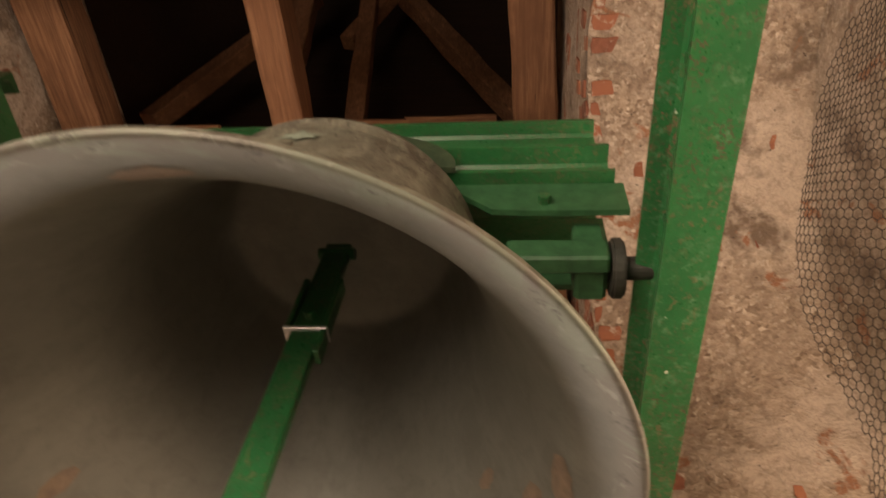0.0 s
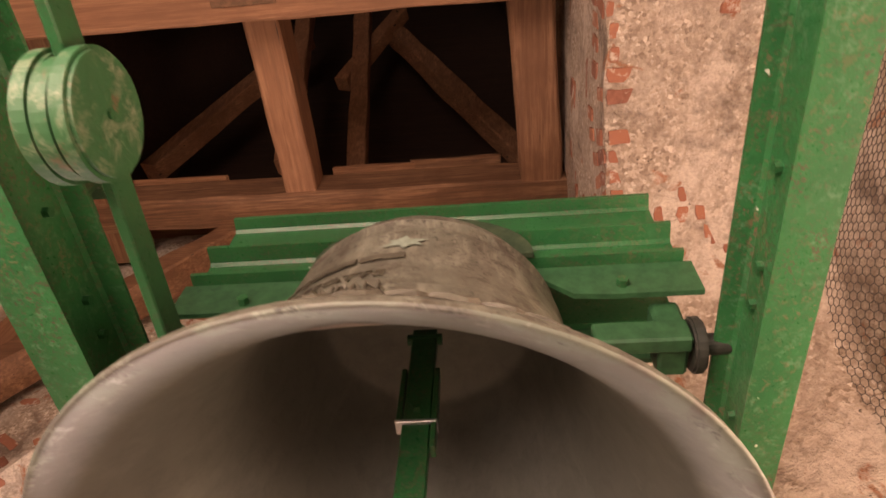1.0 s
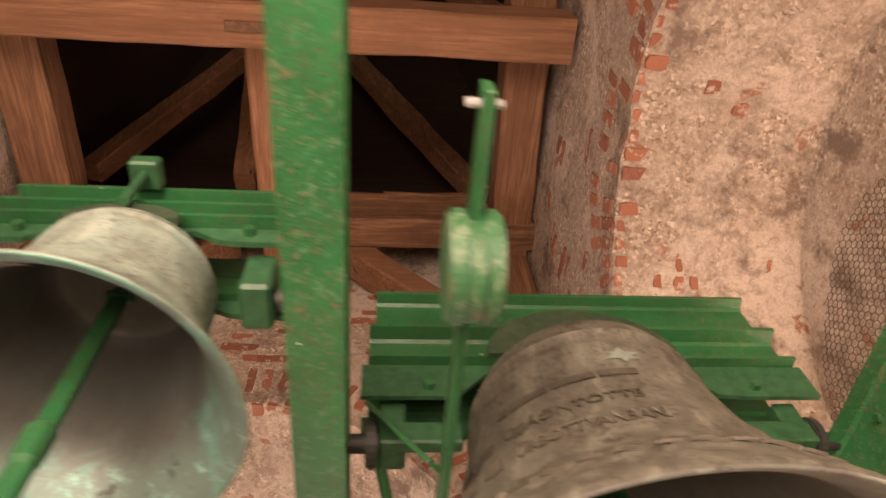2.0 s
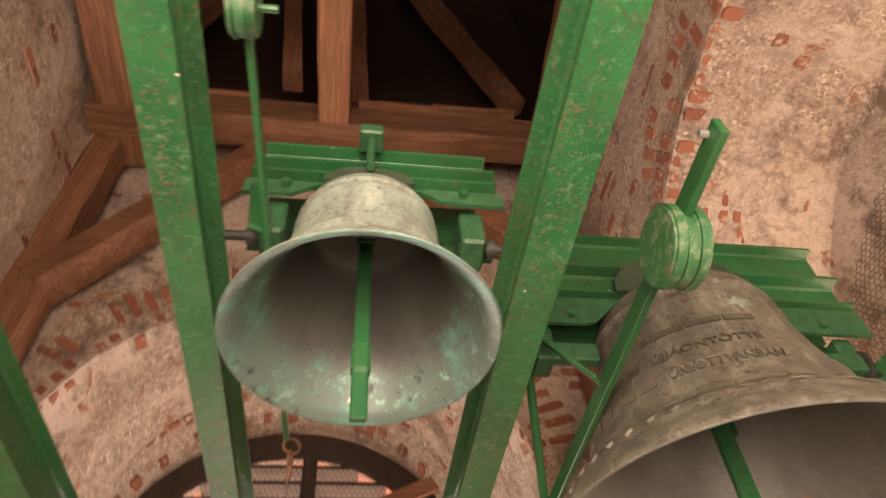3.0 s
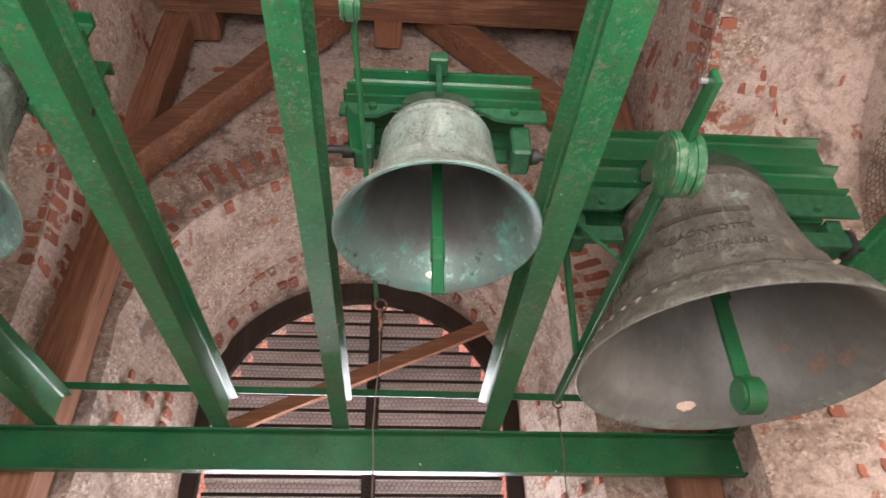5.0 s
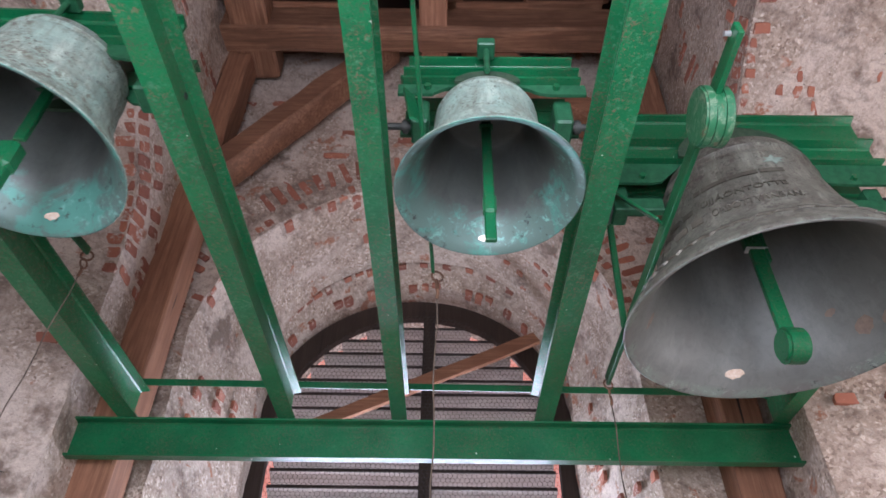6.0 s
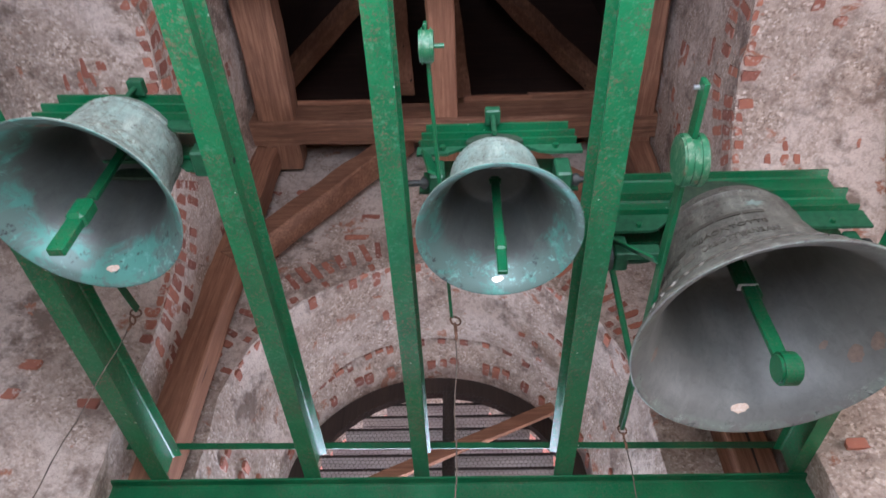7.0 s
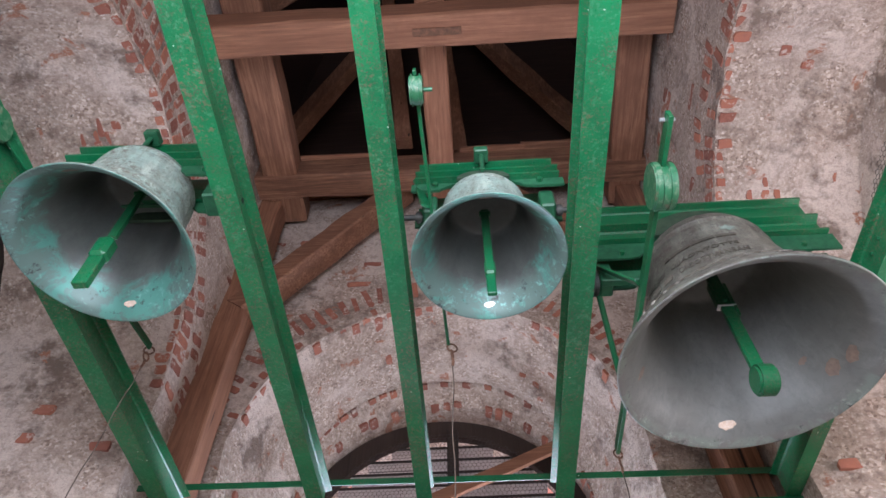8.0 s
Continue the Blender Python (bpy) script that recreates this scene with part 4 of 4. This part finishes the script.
def brick_mesh(seed):
    """A worn brick face: an uneven slab, unit long and wide, unit deep."""
    q = random.Random(seed)
    outline = []
    for u, v in ((-.5, -.5), (-.17, -.5), (.2, -.5), (.5, -.5), (.5, 0), (.5, .5), (.15, .5), (-.2, .5), (-.5, .5), (-.5, 0)):
        corner = 0.93 if abs(u) == .5 and abs(v) == .5 else 1.0
        outline.append((u * (1 + q.uniform(-.14, .04)) * corner, v * (1 + q.uniform(-.20, .06)) * corner))
    me = bpy.data.meshes.new("brick")
    n = len(outline)
    verts = [(u, v, -1.0) for u, v in outline] + [(u, v, -0.06) for u, v in outline] + [(u * .9, v * .86, q.uniform(-.05, .05)) for u, v in outline]
    faces = [(k, (k + 1) % n, n + (k + 1) % n, n + k) for k in range(n)] + [(n + k, n + (k + 1) % n, 2 * n + (k + 1) % n, 2 * n + k) for k in range(n)] + [tuple(range(2 * n, 3 * n))]
    me.from_pydata(verts, [], faces)
    me.materials.append(BRICK)
    return me


BRICKS = [brick_mesh(k) for k in range(10)]


def roughened(v, rough=0.016):
    w = Vector((noise.fractal(v * 4.0, 0.9, 2.1, 3), noise.fractal(v * 4.0 + Vector((7, 3, 1)), 0.9, 2.1, 3), noise.fractal(v * 4.0 + Vector((2, 9, 4)), 0.9, 2.1, 3)))
    return v + w * rough


def set_brick(wall, p, along, normal, n, w, proud=0.0):
    z = Vector(normal).normalized()
    x = Vector(along).normalized()
    y = z.cross(x)
    m = Matrix((x * n, y * w, z * 0.02)).transposed().to_4x4()
    m.translation = roughened(Vector(p)) + z * proud
    ob = new("brick", rng.choice(BRICKS))
    ob.parent = wall
    ob.matrix_basis = m
    return ob


def patch(p, s=1.3, seed=0.0):
    """Where the plaster has come off."""
    return noise.noise(Vector(p) * s + Vector((seed, 2 * seed, 3.3)))


def dress(wall, at, cz1, cu, cz, r, r1, depth, ring_share, edge_share, face_share, a0, a1, rows=((0.085, 0.15, 0.066, 1.0), (0.24, 0.15, 0.066, 1.0)), bare_from=0.0):
    """Voussoirs round an arch, bricks along its edge on the soffit, and stray bricks on soffit and face."""
    o = Vector(at(0, 0, 0))
    eu, en = Vector(at(1, 0, 0)) - o, Vector(at(0, 0, 1)) - o
    ez = Vector((0, 0, 1))
    steps = int(math.radians(a1 - a0) * (r + 0.1) / 0.080)
    for k in range(steps):
        a = math.radians(a0 + (a1 - a0) * (k + 0.5) / steps)
        rad = eu * math.cos(a) + ez * math.sin(a)
        tan = -eu * math.sin(a) + ez * math.cos(a)
        for off, long, thick, share in rows:
            rr = r + off + rng.uniform(-.012, .012)
            p = Vector(at(cu + rr * math.cos(a), cz + rr * math.sin(a), 0))
            if rng.random() < share * (ring_share + 0.75 * patch(p, 2.0)):
                set_brick(wall, p, rad + tan * rng.uniform(-.12, .12), -en, long * rng.uniform(.65, 1.0), thick * rng.uniform(.75, 1.05), 0.006)
        if rng.random() < edge_share:
            d = rng.choice((0.03, 0.04, 0.055, 0.08))
            f = d / depth
            q = r + (r1 - r) * f
            p = Vector(at(cu + q * math.cos(a), cz + (cz1 - cz) * f + q * math.sin(a), d))
            set_brick(wall, p, en, -rad, 2 * d * rng.uniform(.8, 1.0), 0.062 * rng.uniform(.75, 1.0), 0.001)
        for _ in range(7):
            d = rng.uniform(0.16, depth - 0.06)
            q = r + (r1 - r) * d / depth
            p = Vector(at(cu + q * math.cos(a), cz + (cz1 - cz) * d / depth + q * math.sin(a), d))
            if patch(p, 2.3, 4) > 0.25 and rng.random() < 0.2:
                set_brick(wall, p, tan if rng.random() < .3 else en, -rad, rng.uniform(.07, .13), rng.uniform(.04, .06), 0.0)
    # jambs below the spring
    for side in (-1, 1):
        for k in range(14):
            z = cz - 0.06 - 0.078 * k
            for d in (0.06, 0.20, 0.36, 0.5):
                p = Vector(at(cu + side * (r + (r1 - r) * d / depth), z, d))
                if z > bare_from and rng.random() < 0.06 + 0.55 * patch(p, 1.6, 8):
                    set_brick(wall, p, en, -eu * side, rng.uniform(.10, .22), 0.058 * rng.uniform(.8, 1.0), 0.0)
    # stray bricks on the wall face
    for k in range(int(220 * face_share)):
        u = cu + rng.uniform(-1.7, 1.7)
        z = 1.7 + 0.078 * rng.randrange(0, 42)
        if math.hypot(u - cu, max(0, z - cz)) < r + 0.34:
            continue
        p = Vector(at(u, z, 0))
        if z > bare_from and patch(p, 1.7, 11) > 0.02:
            set_brick(wall, p, eu, -en, rng.uniform(.09, .22), rng.uniform(.045, .062), 0.002)


dress(wall_north, at_north, 2.99, -1.335, 2.855, 1.155, 0.93, 0.65, 0.95, 0.45, 1.5, 8, 172, ((0.045, 0.07, 0.05, 0.45), (0.185, 0.20, 0.050, 1.0)))
dress(wall_east, at_east, 2.86, 0.52, 2.87, 1.09, 0.925, 0.68, 0.80, 0.90, 0.9, 4, 176)
dress(wall_west, at_west, 2.83, 0.52, 2.81, 1.10, 0.93, 0.60, 0.75, 0.85, 0.9, 4, 176, bare_from=2.5)

# brick ring inside the north arch
for k in range(38):
    a = math.radians(4 + 172 * (k + 0.5) / 38)
    rad = Vector((math.cos(a), 0, math.sin(a)))
    for dd, long in ((0.720, 0.115), (0.845, 0.125)):
        if rng.random() < 0.62:
            rr = 0.998 - 0.118 * (dd - 0.66)
            set_brick(wall_north, (-1.34 + rr * rad.x, Y1 + dd, 2.985 - (0.735 * (dd - 0.66) if dd < 0.83 else 0.125 + 0.07 * (dd - 0.83)) + rr * rad.z), (0, 1, rng.uniform(-.12, .12)), -rad, long * rng.uniform(.6, 1.05), 0.070 * rng.uniform(.7, 1.08), rng.uniform(-0.004, 0.014))

# plain tall red sheet, made up; its glow feeds red glints between the slats
m, nt, p = material("glowing_red_distance")
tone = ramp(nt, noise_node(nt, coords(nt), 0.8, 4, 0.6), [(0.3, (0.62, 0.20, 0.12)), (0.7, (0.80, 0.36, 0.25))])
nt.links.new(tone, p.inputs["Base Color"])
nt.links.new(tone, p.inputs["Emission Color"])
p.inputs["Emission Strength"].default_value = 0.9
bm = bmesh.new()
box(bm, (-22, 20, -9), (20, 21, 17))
tagged(part("backdrop", bm, m), "plain glowing red backdrop added beyond the louvres", "backdrop", kind="structure")

# added boards that block the sky seen through the west opening
west_sky_block = thing("sky_block_boards", (-3.6, 0.62, 1.6), "old brown boards added to block the sky in the west opening", "shutter", kind="structure")
for k in range(10):
    bm = bmesh.new()
    box(bm, (-3.625, -0.31 + 0.19 * k, 1.55), (-3.60, -0.126 + 0.19 * k, 3.75), 0.003)
    part("board", bm, FRAME_WOOD, west_sky_block)

# bare spots where the clappers strike, and worn blotches inside the large bell
STRUCK = plain_material("bare_struck_bronze", (0.75, 0.58, 0.42), (0.95, 0.85, 0.72), 0.25, 0.5, 90)
BLOTCH = plain_material("brown_worn_bronze", (0.15, 0.115, 0.09), (0.24, 0.18, 0.13), 0.5, 0.3, 60)


def mark_inside(t, place, r, tall, angle, h, w, hh, name, mat, label):
    """An uneven patch lying on the inside of a bell at height h (in radii) and angle."""
    bm = bmesh.new()
    n = 14
    prof = [(a, b) for a, b in INNER]

    def radius(q):
        for (r0, h0), (r1, h1) in zip(prof, prof[1:]):
            if h0 <= q <= h1:
                return r0 + (r1 - r0) * (q - h0) / (h1 - h0)
        return 0.9

    vs = []
    for k in range(n + 1):
        a = 0 if k == n else k * math.tau / n
        f = 0 if k == n else 1 + 0.25 * math.sin(3.1 * k) + 0.15 * math.sin(5.3 * k + 1)
        q = h + f * hh * math.sin(a) / r / tall
        rr = radius(q) * r - 0.002
        an = math.radians(angle) + f * w * math.cos(a) / rr
        vs.append(bm.verts.new((place[0] + rr * math.cos(an), place[1] + rr * math.sin(an), place[2] + q * r * tall)))
    for k in range(n):
        bm.faces.new((vs[n], vs[k], vs[(k + 1) % n]))
    return part(name, bm, mat, t, label)


for t, place, r, tall in ((big, BIG, BIG_R, 1.0), (mid, MID, 0.2341, 1.09), (left, LEFT, 0.2815, 1.06)):
    mark_inside(t, place, r, tall, 90, 0.12, 0.065 * r, 0.030 * r, "strike_mark", STRUCK, "bright bare spot where the clapper strikes")
    mark_inside(t, place, r, tall, -92, 0.10, 0.085 * r, 0.030 * r, "strike_mark", BLOTCH, "brown bare spot where the clapper strikes")
for a, h, w, hh in ((22, 0.20, 0.028, 0.022), (33, 0.36, 0.016, 0.010), (8, 0.16, 0.03, 0.018), (160, 0.20, 0.012, 0.028)):
    mark_inside(big, BIG, BIG_R, 1.0, a, h, w, hh, "worn_blotch", BLOTCH, "brown worn blotch")


def swing(t, pivot_z, degrees, lean=0.0):
    """Leaves a bell resting a little off plumb on its pivots; lever and clapper keep their own places."""
    pivot = Vector((t.matrix_basis.translation.x, t.matrix_basis.translation.y, pivot_z))
    t.matrix_basis = Matrix.Translation(pivot) @ Matrix.Rotation(radians(lean), 4, "Y") @ Matrix.Rotation(radians(-degrees), 4, "X") @ Matrix.Translation(-pivot) @ t.matrix_basis
    for ob in t.children:
        if ob.name.startswith(("lever_arm", "clapper")):
            ob.matrix_parent_inverse = t.matrix_basis.inverted()


swing(mid, 2.402, 1.2)
swing(left, 2.385, 1.3, 3.2)
